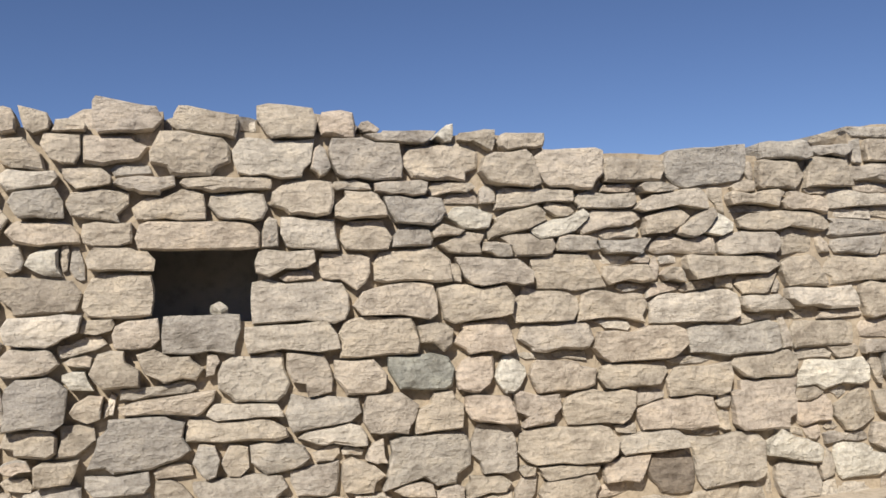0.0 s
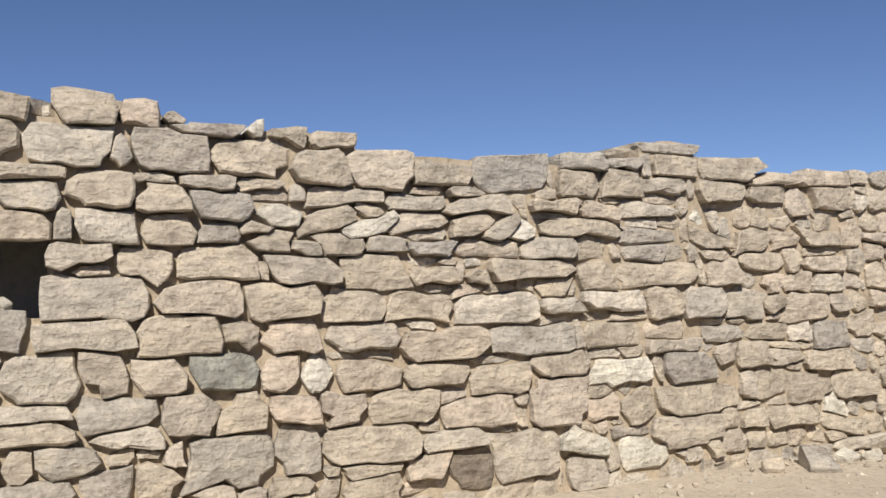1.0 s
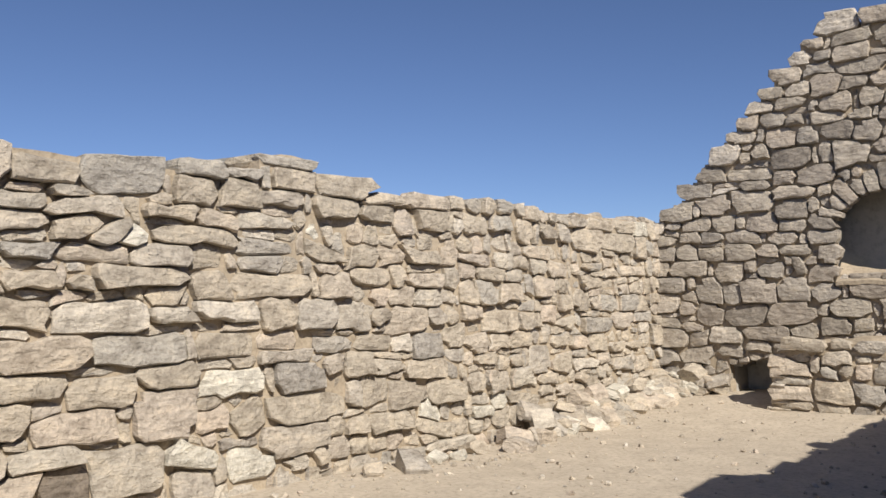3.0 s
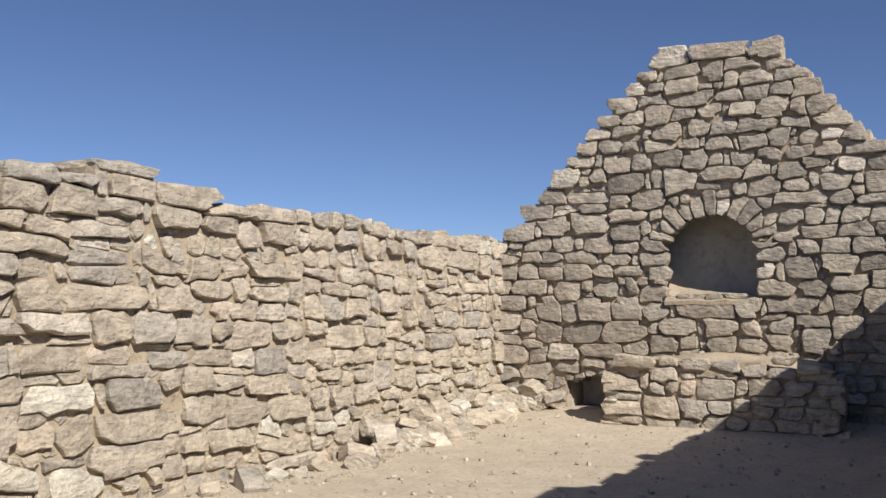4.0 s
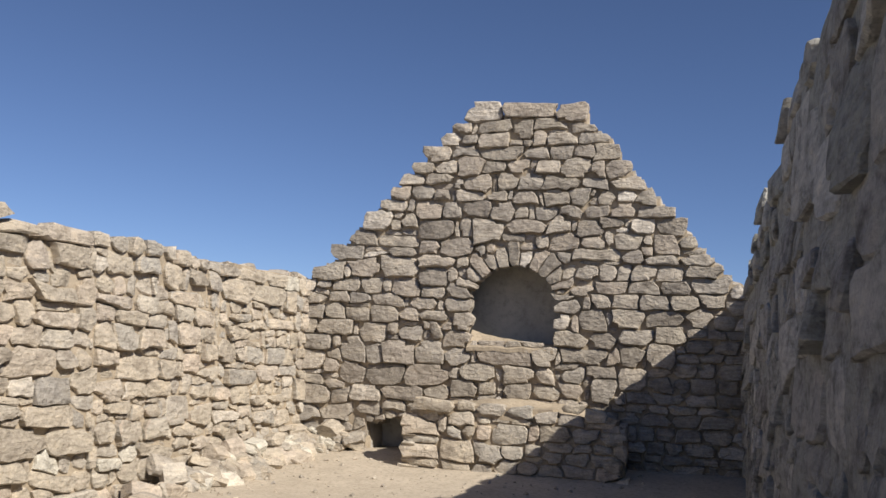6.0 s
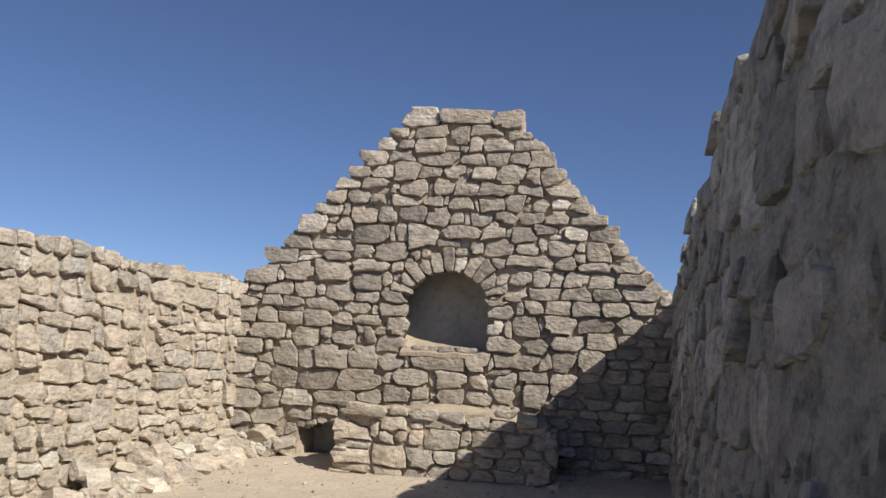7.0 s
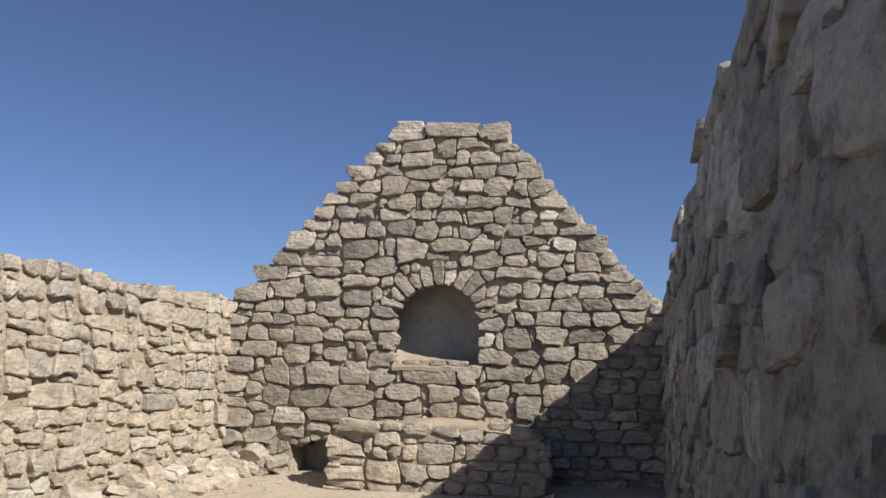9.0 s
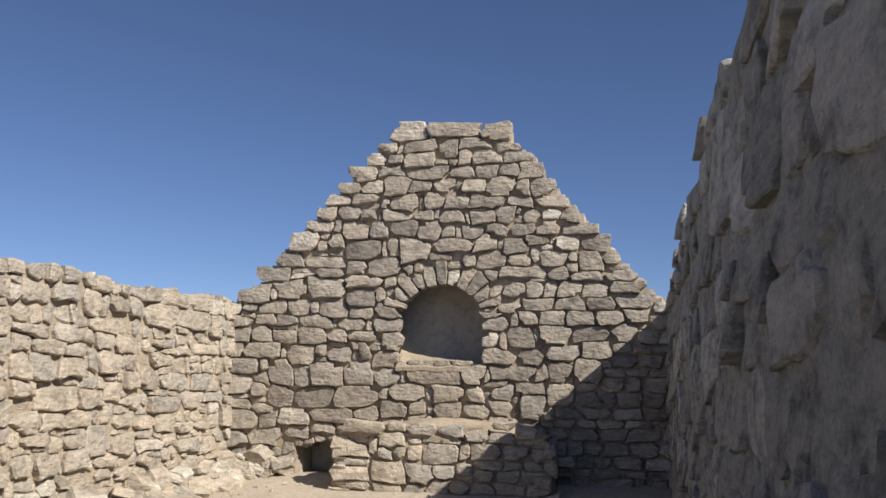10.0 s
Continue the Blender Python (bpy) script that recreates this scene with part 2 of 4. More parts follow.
class Face:
    """One face of a wall: a plan origin, the way along it (u) and the way out of it, and which cells are laid."""
    CELL = 0.04

    def __init__(self, origin, along, out, u0, u1, z0, z1, inside):
        self.o, self.a, self.n = Vector(origin), Vector(along), Vector(out)
        self.u0, self.u1, self.z0, self.z1, self.inside = u0, u1, z0, z1, inside
        self.nu, self.nz = int((u1 - u0) / self.CELL) + 1, int((z1 - z0) / self.CELL) + 1
        self.free = np.zeros((self.nu, self.nz), bool)
        for i in range(self.nu):
            for k in range(self.nz):
                self.free[i, k] = inside(u0 + (i + 0.5) * self.CELL, z0 + (k + 0.5) * self.CELL)
        self.stones, self.odd = [], []

    def lay(self, u, z, w, h, tilt=0.0, proud=None, depth=None):
        """A stone centred at u, z."""
        c = self.CELL
        self.stones.append((u, z, w, h, tilt, proud, depth))
        ca, sa = math.cos(radians(tilt)), math.sin(radians(tilt))
        r = 0.5 * (w + h)
        for i in range(max(0, int((u - r - self.u0) / c)), min(self.nu, int((u + r - self.u0) / c) + 1)):
            for k in range(max(0, int((z - r - self.z0) / c)), min(self.nz, int((z + r - self.z0) / c) + 1)):
                du, dz = self.u0 + (i + 0.5) * c - u, self.z0 + (k + 0.5) * c - z
                if abs(du * ca + dz * sa) < w / 2 and abs(dz * ca - du * sa) < h / 2:
                    self.free[i, k] = False

    def drop(self, which):
        """Takes stones out again and frees their cells."""
        gone = [q for q in self.stones if which(*q[:4])]
        self.stones = [q for q in self.stones if not which(*q[:4])]
        c = self.CELL
        for u, z, w, h, *_ in gone:
            for i in range(max(0, int((u - w / 2 - self.u0) / c)), min(self.nu, int((u + w / 2 - self.u0) / c) + 1)):
                for k in range(max(0, int((z - h / 2 - self.z0) / c)), min(self.nz, int((z + h / 2 - self.z0) / c) + 1)):
                    self.free[i, k] = self.inside(self.u0 + (i + 0.5) * c, self.z0 + (k + 0.5) * c)
        kept, self.stones = self.stones, []
        for q in kept:
            self.lay(*q)

    def course(self, *quads):
        for q in quads:
            self.lay(*q)

    def bed(self, top):
        """Lets the wall rise to carry the stones laid above its general line."""
        plain = self.inside
        caps = [(u, z, w) for u, z, w, h, *_ in self.stones if z > top(u) - 0.12]

        def carried(u, z):
            if z <= top(u):
                return plain(u, z)
            return any(abs(u - a) < w * 0.46 and z < b for a, b, w in caps)

        c = self.CELL
        self.inside = carried
        laid = np.zeros_like(self.free)
        for u, z, w, h, *_ in self.stones:
            i0, i1 = int((u - w / 2 - self.u0) / c), int((u + w / 2 - self.u0) / c) + 1
            k0, k1 = int((z - h / 2 - self.z0) / c), int((z + h / 2 - self.z0) / c) + 1
            laid[max(0, i0):max(0, i1), max(0, k0):max(0, k1)] = True
        for i in range(self.nu):
            u = self.u0 + (i + 0.5) * c
            for k in range(self.nz):
                z = self.z0 + (k + 0.5) * c
                if z > top(u) and not laid[i, k] and carried(u, z):
                    self.free[i, k] = True

    def special(self, u, z):
        for (a, b), material in self.odd:
            if abs(u - a) < 0.04 and abs(z - b) < 0.04:
                return material
        return None

    def odd_stone(self, material, *spots):
        """Stones of another colour: those laid nearest to the spots."""
        for a, b in spots:
            q = min(self.stones, key=lambda q: (q[0] - a) ** 2 + (q[1] - b) ** 2)
            self.odd.append(((q[0], q[1]), material))

    def fill(self, rng, wide, high, least=0.07, deep=(0.0, 0.03)):
        """Fills what is still free: first in courses with broken joints, then the gaps with small stones."""
        c, k = self.CELL, 0
        while k < self.nz:
            q = max(2, round(rng.uniform(*high) / c))
            band = self.free[:, k:k + q].all(axis=1) if k + q <= self.nz else np.zeros(self.nu, bool)
            i = 0
            while i < self.nu:
                if not band[i]:
                    i += 1
                    continue
                n, w = 1, rng.uniform(*wide)
                while i + n < self.nu and band[i + n] and n * c < w:
                    n += 1
                if n * c >= 0.12:
                    self.free[i:i + n, k:k + q] = False
                    h = q * c * rng.uniform(0.86, 1.1)
                    self.stones.append((self.u0 + (i + n / 2) * c, self.z0 + (k + q / 2) * c, n * c, h, rng.uniform(-4, 4), rng.uniform(*deep), None))
                i += n
            k += q
        for k in range(self.nz):
            for i in range(self.nu):
                if not self.free[i, k]:
                    continue
                w, h = rng.uniform(*wide), rng.uniform(*high)
                n = 1
                while i + n < self.nu and self.free[i + n, k] and n * c < w:
                    n += 1
                q = 1
                while k + q < self.nz and q * c < h and self.free[i:i + n, k + q].all():
                    q += 1
                self.free[i:i + n, k:k + q] = False
                if n * c >= least and q * c >= least and n * q * c * c >= 0.011:
                    self.stones.append((self.u0 + (i + n / 2) * c, self.z0 + (k + q / 2) * c, n * c, q * c, rng.uniform(-12, 12), rng.uniform(-0.05, 0.0), 0.12))

    def outlines(self, rng, grow, joint, wave, upright, square):
        """Each laid stone with its outline, which reaches to the joints with its neighbours."""
        laid = []
        for q in sorted(self.stones, key=lambda q: -q[2] * q[3]):
            hid = False
            for p in laid:
                ou = min(q[0] + q[2] / 2, p[0] + p[2] / 2) - max(q[0] - q[2] / 2, p[0] - p[2] / 2)
                oz = min(q[1] + q[3] / 2, p[1] + p[3] / 2) - max(q[1] - q[3] / 2, p[1] - p[3] / 2)
                if ou > 0 and oz > 0 and ou * oz > 0.5 * q[2] * q[3]:
                    hid = True
                    break
            if not hid and min(q[2], q[3]) > 0.055:
                true = square(q[0], q[1])
                lean = q[4] if q[4] or true else rng.uniform(-5, 5) * min(1.0, 0.2 + 0.8 * q[3] / q[2])
                wedge = (rng.uniform(-1, 1) * min(0.05, 0.22 * q[2]), rng.uniform(-1, 1) * min(0.035, 0.24 * q[3]), rng.uniform(-0.28, 0.28))
                laid.append((*q[:4], lean, *q[5:], wedge if abs(q[4]) < 20 and not true else (0.0, 0.0, 0.0)))
        bias = [rng.uniform(-0.008, 0.008) for q in laid]
        far = np.arange(0.0, 1.0001, 0.02)
        for i, q in enumerate(laid):
            c, k = math.cos(radians(q[4])), math.sin(radians(q[4]))
            rim = []
            for corner, step, size in (((-1, -1), (1, 0), q[2]), ((1, -1), (0, 1), q[3]), ((1, 1), (-1, 0), q[2]), ((-1, 1), (0, -1), q[3])):
                parts = max(2, min(5, round(size / 0.085)))
                for e in range(parts):
                    f = 2 * (e + (rng.uniform(-0.25, 0.25) if e else rng.uniform(-0.12, 0.12))) / parts
                    rim.append((corner[0] + step[0] * f, corner[1] + step[1] * f, e == 0, upright if step[1] else 1.0))
            sides = np.array([(x * q[2] / 2, z * q[3] / 2) for x, z, e, j in rim])
            size = np.hypot(sides[:, 0], sides[:, 1])
            run = np.outer(np.full(len(size), 0.35), 1 - far) + np.outer((size + grow * 1.5) / size, far)
            lu, lz = run * sides[:, :1], run * sides[:, 1:]
            pu, pz = q[0] + lu * c - lz * k, q[1] + lu * k + lz * c
            own = box_distance(q, pu, pz) + bias[i]
            mine = own + wave * wavy(i, pu, pz)
            open_to = own < grow
            for j, p in enumerate(laid):
                if j != i and math.hypot(p[0] - q[0], p[1] - q[1]) < (p[2] + p[3] + q[2] + q[3]) / 2 + 2 * grow:
                    open_to &= mine < box_distance(p, pu, pz) + bias[j] + wave * wavy(j, pu, pz)
            for d, e in zip(*np.nonzero(own > 0.006)):
                if open_to[d, e] and not self.inside(pu[d, e], pz[d, e]):
                    open_to[d, e] = False
            last = np.where(open_to.all(axis=1), len(far) - 1, np.argmin(open_to, axis=1) - 1)
            poly = []
            for d, e in enumerate(last):
                take = joint * rim[d][3] * rng.uniform(0.4, 1.5) / max(0.05, abs(rim[d][0] * rim[d][1]) ** 0.5 * 0.7 + 0.5)
                if rim[d][2]:
                    take += min(q[2], q[3]) * (rng.uniform(0.14, 0.34) if rng.random() < 0.3 else rng.uniform(0.0, 0.06))
                g = max(0.3, run[d, max(0, e)] - take / size[d])
                poly.append((q[0] + g * (sides[d, 0] * c - sides[d, 1] * k), q[1] + g * (sides[d, 0] * k + sides[d, 1] * c)))
            w, h = (max(p[m] for p in poly) - min(p[m] for p in poly) for m in (0, 1))
            if min(w, h) > 0.035 and w * h > 0.004:
                yield q, poly

    def build(self, parent, material, rest_material, rng, first, proud=lambda u: 0.04, joint=0.006, limit=300, grow=0.09, wave=0.006, rough=1.0, bulge=0.012, sharp=24, upright=0.8, square=lambda u, z: False):
        """Each stone becomes a part; those past the limit, or not in the stretch picked by first, are joined."""
        verts, faces, singles = [], [], 0
        for q, poly in self.outlines(rng, grow, joint, wave, upright, square):
            u, z, w, h, tilt, out, depth, wedge = q
            d = depth or rng.uniform(0.18, 0.26)
            o = rng.uniform(0, 1) * proud(u) if out is None else out
            v, f, cu, cz = hewn(poly, rng, d, self.a, self.n, rough, bulge)
            place = self.o + self.a * cu + self.n * o + Vector((0, 0, cz))
            special = self.special(u, z)
            if special or (singles < limit and w * h > 0.012 and first(u, z)):
                me = bpy.data.meshes.new("stone")
                me.from_pydata(v, [], f)
                me.polygons.foreach_set("use_smooth", [True] * len(f))
                me.set_sharp_from_angle(angle=radians(sharp))
                me.materials.append(special or material)
                ob = new("stone", me)
                ob.parent = parent
                ob.matrix_local = Matrix.Translation(place)
                singles += 1
            else:
                base = len(verts)
                verts.extend((x + place.x, y + place.y, t + place.z) for x, y, t in v)
                faces.extend(tuple(base + i for i in p) for p in f)
        if verts:
            me = bpy.data.meshes.new("rubble_stones")
            me.from_pydata(verts, [], faces)
            me.polygons.foreach_set("use_smooth", [True] * len(faces))
            me.set_sharp_from_angle(angle=radians(sharp))
            me.materials.append(rest_material)
            ob = new("rubble_stones", me)
            ob.parent = parent
            tagged(ob, kind="stuff")

    def crown(self, parent, material, rng, thick, low=0.0, sunk=0.015):
        """Loose stones bedded along the top, behind the face."""
        verts, faces, u = [], [], self.u0 + 0.1
        while u < self.u1 - 0.1:
            column = [k for k in range(self.nz) if self.inside(u, self.z0 + (k + 0.5) * self.CELL)]
            top = self.z0 + (max(column) + 1) * self.CELL if column else None
            d = 0.30
            while top is not None and top > low and d < thick - 0.05:
                w, h = rng.uniform(0.16, 0.34), rng.uniform(0.08, 0.15)
                me = stone_shape(rng.randrange(5000, 5040), 1.3)
                m = Matrix.Translation(self.o + self.a * (u + rng.uniform(-0.06, 0.06)) - self.n * d + Vector((0, 0, top - sunk))) @ Euler((rng.uniform(-0.2, 0.2), rng.uniform(-0.2, 0.2), rng.uniform(0, 6.28))).to_matrix().to_4x4() @ Matrix.Diagonal((w * 1.2, w, h, 1))
                base = len(verts)
                verts.extend((m @ v.co)[:] for v in me.vertices)
                faces.extend(tuple(base + i for i in p.vertices) for p in me.polygons)
                bpy.data.meshes.remove(me)
                d += w * 1.05
            u += rng.uniform(0.2, 0.3)
        me = bpy.data.meshes.new("loose_top_stones")
        me.from_pydata(verts, [], faces)
        me.polygons.foreach_set("use_smooth", [True] * len(faces))
        me.set_sharp_from_angle(angle=radians(19))
        me.materials.append(material)
        ob = new("loose_top_stones", me)
        ob.parent = parent
        tagged(ob, kind="stuff")

    def behind(self, depth, hole):
        """The same wall further in, with a wider chamber in place of its opening."""
        front = self.inside
        u0, u1, z0, z1 = hole

        def solid(u, z):
            if u0 < u < u1 and z0 < z < z1:
                return False
            return front(u, z) or (u0 - 0.1 < u < u1 + 0.1 and z0 - 0.1 < z < z1)

        return Face(self.o - self.n * (depth + 0.004), self.a, self.n, self.u0, self.u1, self.z0, self.z1, solid)

    def core(self, name, parent, thick, inset, top_drop=0.0, cell=0.12, material=None, clear=lambda u, z: True):
        """The mud-mortared body of the wall behind its stones."""
        nu, nz = int((self.u1 - self.u0) / cell), int((self.z1 - self.z0) / cell)
        solid = {(i, k) for i in range(nu) for k in range(nz)
                 if self.inside(self.u0 + (i + 0.5) * cell, self.z0 + (k + 0.5) * cell + top_drop)
                 and clear(self.u0 + (i + 0.5) * cell, self.z0 + (k + 0.5) * cell)
                 and self.inside(self.u0 + (i + 0.5) * cell, self.z0 + (k + 0.5) * cell)}
        verts, faces, index = [], [], {}

        def vert(i, k, b):
            if (i, k, b) not in index:
                u, z = self.u0 + i * cell, self.z0 + k * cell
                d = -thick if b else -(inset(u) if callable(inset) else inset)
                p = self.o + self.a * u + self.n * d + Vector((0, 0, z))
                s = noise.noise_vector(p * 3.1)
                p = p + self.n * (s.x * 0.02) + self.a * (s.y * 0.03) + Vector((0, 0, s.z * 0.03))
                index[i, k, b] = len(verts)
                verts.append(p[:])
            return index[i, k, b]

        for i, k in solid:
            for b in (0, 1):
                faces.append([vert(i, k, b), vert(i + 1, k, b), vert(i + 1, k + 1, b), vert(i, k + 1, b)])
            for di, dk, e in ((-1, 0, ((0, 0), (0, 1))), (1, 0, ((1, 0), (1, 1))), (0, -1, ((0, 0), (1, 0))), (0, 1, ((0, 1), (1, 1)))):
                if (i + di, k + dk) not in solid:
                    (a0, b0), (a1, b1) = e
                    faces.append([vert(i + a0, k + b0, 0), vert(i + a1, k + b1, 0), vert(i + a1, k + b1, 1), vert(i + a0, k + b0, 1)])
        me = bpy.data.meshes.new(name)
        me.from_pydata(verts, [], faces)
        bm = bmesh.new()
        bm.from_mesh(me)
        bmesh.ops.recalc_face_normals(bm, faces=bm.faces)
        return part(name, bm, material or mat_mud, parent)


def along(points, u):
    """The height of a ragged line at u, from its turning points."""
    if u <= points[0][0]:
        return points[0][1]
    for (a, za), (b, zb) in zip(points, points[1:]):
        if u <= b:
            return za + (zb - za) * (u - a) / (b - a)
    return points[-1][1]


def box_bm(x0, x1, y0, y1, z0, z1, bevel=0.02):
    bm = bmesh.new()
    bmesh.ops.create_cube(bm, size=1.0)
    for v in bm.verts:
        v.co = Vector(((x0 + x1) / 2 + v.co.x * (x1 - x0), (y0 + y1) / 2 + v.co.y * (y1 - y0), (z0 + z1) / 2 + v.co.z * (z1 - z0)))
    bmesh.ops.bevel(bm, geom=bm.edges[:], offset=bevel, segments=2, affect="EDGES")
    return bm


LEFT_X, GABLE_Y, RIGHT_X = -5.75, 12.4, 0.43

# ---- ground ----
def lines(lo, hi, step, far):
    out, s, x = [], step, lo
    near = list(np.arange(lo, hi + 1e-6, step))
    a, b, s = [], [], step
    while x > -far:
        s *= 1.35
        x -= s
        a.append(x)
    x, s = hi, step
    while x < far:
        s *= 1.35
        x += s
        b.append(x)
    return a[::-1] + near + b


def ground_height(x, y):
    h = 0.035 * noise.noise(Vector((x * 0.6, y * 0.6, 3.0))) + 0.015 * noise.noise(Vector((x * 2.3, y * 2.3, 7.0)))
    if y < GABLE_Y + 1 and LEFT_X - 1 < x < RIGHT_X + 1:
        h += 0.26 * max(0.0, 1 - (GABLE_Y - y) / 2.6) ** 1.5 if y < GABLE_Y else 0.26
        h += 0.03 * max(0.0, 1 - (x - LEFT_X) / 1.0) ** 2 if x > LEFT_X else 0.03
    return h


gx, gy = lines(-7.0, 2.0, 0.12, 3000.0), lines(-2.0, 14.0, 0.12, 3000.0)
gverts = [(x, y, ground_height(x, y) if abs(x) < 12 and -6 < y < 18 else 0.0) for y in gy for x in gx]
nx = len(gx)
gfaces = [(j * nx + i, j * nx + i + 1, (j + 1) * nx + i + 1, (j + 1) * nx + i) for j in range(len(gy) - 1) for i in range(nx - 1)]
gm = bpy.data.meshes.new("ground")
gm.from_pydata(gverts, [], gfaces)
gm.polygons.foreach_set("use_smooth", [True] * len(gfaces))
gm.materials.append(mat_ground)
tagged(new("ground", gm), "dry sandy earth floor with scattered gravel and pebbles", "ground", kind="structure")

rng = random.Random(5)


def empty(name, label, category, kind="structure"):
    return tagged(new(name), label, category, kind=kind)


# ---- long wall with the small window ----
LEFT_TOP = [(-4.0, 2.85), (-1.5, 2.62), (0.6, 2.62), (1.9, 2.55), (3.3, 2.48), (4.7, 2.5), (5.6, 2.5), (6.4, 2.45), (9.0, 2.55), (12.4, 2.70)]
WINDOW = (-0.24, 0.41, 1.51, 1.91)


def in_left(u, z):
    if WINDOW[0] < u < WINDOW[1] and WINDOW[2] < z < WINDOW[3]:
        return False
    return z < along(LEFT_TOP, u)


wall_left = empty("wall_west", "long ruined dry-stone wall of tan rubble, sunlit", "stone wall")
left = Face((LEFT_X, 0, 0), (0, 1, 0), (1, 0, 0), -4.0, 12.6, -0.1, 3.2, in_left)
left.course((-1.04, 2.71, 0.13, 0.16), (-0.86, 2.7, 0.17, 0.13), (-0.68, 2.68, 0.19, 0.08), (-0.35, 2.73, 0.41, 0.18), (0.11, 2.72, 0.4, 0.15, -12), (0.62, 2.72, 0.37, 0.21), (0.93, 2.71, 0.24, 0.18), (1.14, 2.69, 0.13, 0.09))
left.course((-0.97, 2.5, 0.26, 0.17), (-0.73, 2.53, 0.21, 0.2), (-0.41, 2.54, 0.38, 0.18), (0.01, 2.5, 0.46, 0.25), (0.52, 2.49, 0.48, 0.24), (0.82, 2.47, 0.1, 0.22), (1.12, 2.48, 0.48, 0.24), (1.61, 2.47, 0.5, 0.25), (1.34, 2.63, 0.45, 0.08), (1.66, 2.65, 0.09, 0.11), (1.87, 2.63, 0.29, 0.11), (2.19, 2.62, 0.35, 0.1), (2.1, 2.42, 0.38, 0.21), (2.56, 2.43, 0.51, 0.29))
left.course((-0.92, 2.35, 0.36, 0.11), (-0.57, 2.36, 0.27, 0.09), (-0.27, 2.31, 0.31, 0.1), (0.24, 2.32, 0.51, 0.06), (0.69, 2.22, 0.37, 0.22), (1, 2.31, 0.24, 0.07), (1.33, 2.28, 0.35, 0.08), (1.68, 2.29, 0.31, 0.08), (2.3, 2.23, 0.59, 0.1))
left.course((-0.87, 2.2, 0.3, 0.16), (-0.53, 2.19, 0.36, 0.17), (-0.12, 2.18, 0.43, 0.15), (0.29, 2.17, 0.36, 0.18), (1.07, 2.19, 0.3, 0.15), (1.44, 2.14, 0.38, 0.18), (1.8, 2.11, 0.29, 0.17))
left.course((-0.84, 2.03, 0.37, 0.12), (-0.48, 2.02, 0.27, 0.12), (0.05, 2, 0.73, 0.16), (0.49, 2.01, 0.1, 0.18), (0.73, 2, 0.35, 0.19), (1.09, 1.97, 0.35, 0.19), (1.42, 1.97, 0.24, 0.12), (1.64, 2, 0.19, 0.07), (1.73, 1.9, 0.26, 0.12), (2, 1.87, 0.21, 0.11))
left.course((-1.02, 1.87, 0.14, 0.16), (-0.84, 1.85, 0.19, 0.15), (-0.41, 1.86, 0.4, 0.13), (0.58, 1.83, 0.38, 0.14), (0.48, 1.74, 0.19, 0.05), (0.95, 1.77, 0.35, 0.19, -8), (1.39, 1.79, 0.5, 0.2), (1.99, 1.72, 0.49, 0.19), (1.69, 1.73, 0.08, 0.13))
left.course((-0.86, 1.66, 0.44, 0.2), (-0.41, 1.65, 0.38, 0.26), (0.66, 1.57, 0.59, 0.25), (1.28, 1.55, 0.55, 0.19), (1.83, 1.53, 0.47, 0.21), (2.32, 1.48, 0.45, 0.22))
left.course((-0.86, 1.45, 0.44, 0.18), (-0.54, 1.47, 0.18, 0.08), (-0.32, 1.42, 0.26, 0.13, 8), (0.06, 1.4, 0.46, 0.21), (0.59, 1.35, 0.58, 0.18), (1.16, 1.33, 0.51, 0.25), (1.55, 1.31, 0.19, 0.2, 13), (1.88, 1.29, 0.42, 0.2), (2.39, 1.26, 0.57, 0.17))
left.course((-0.92, 1.27, 0.33, 0.15), (-0.66, 1.27, 0.16, 0.09), (-0.68, 1.16, 0.16, 0.1), (-0.44, 1.21, 0.26, 0.2), (-0.11, 1.18, 0.36, 0.18), (0.12, 1.21, 0.06, 0.11), (0.36, 1.11, 0.4, 0.27), (0.72, 1.11, 0.22, 0.26, 7), (1.04, 1.08, 0.32, 0.2), (1.45, 1.08, 0.41, 0.21), (1.8, 1.06, 0.23, 0.21), (2.06, 1.02, 0.16, 0.25, -31), (2.44, 1.02, 0.47, 0.18))
left.course((-0.89, 1.03, 0.34, 0.27), (-0.54, 1.07, 0.13, 0.05), (-0.19, 0.98, 0.52, 0.12), (0.32, 0.9, 0.44, 0.09), (0.79, 0.87, 0.48, 0.17), (1.22, 0.84, 0.34, 0.26), (1.55, 0.82, 0.29, 0.22), (1.89, 0.82, 0.33, 0.17), (2.25, 0.8, 0.32, 0.18), (2.69, 0.76, 0.55, 0.21))
left.course((-0.31, 0.76, 0.5, 0.31), (0.23, 0.8, 0.55, 0.11), (0.85, 0.71, 0.38, 0.12), (-0.93, 0.81, 0.31, 0.15), (1.46, 0.52, 0.56, 0.31), (1.91, 0.55, 0.3, 0.27), (2.43, 0.54, 0.71, 0.21))
left.course((0.08, 0.62, 0.1, 0.21), (0.24, 0.61, 0.11, 0.19, -16), (0.53, 0.61, 0.37, 0.17), (1.04, 0.46, 0.28, 0.21), (1.13, 0.57, 0.18, 0.18, -29), (1.87, 0.31, 0.33, 0.13), (2.14, 0.4, 0.09, 0.1), (2.45, 0.24, 0.41, 0.13), (-0.44, 0.52, 0.38, 0.15), (-0.79, 0.61, 0.23, 0.13), (0.29, 0.43, 0.54, 0.13), (-1, 0.67, 0.17, 0.12), (1.35, 0.35, 0.26, 0.13), (2.45, 0.35, 0.41, 0.06))
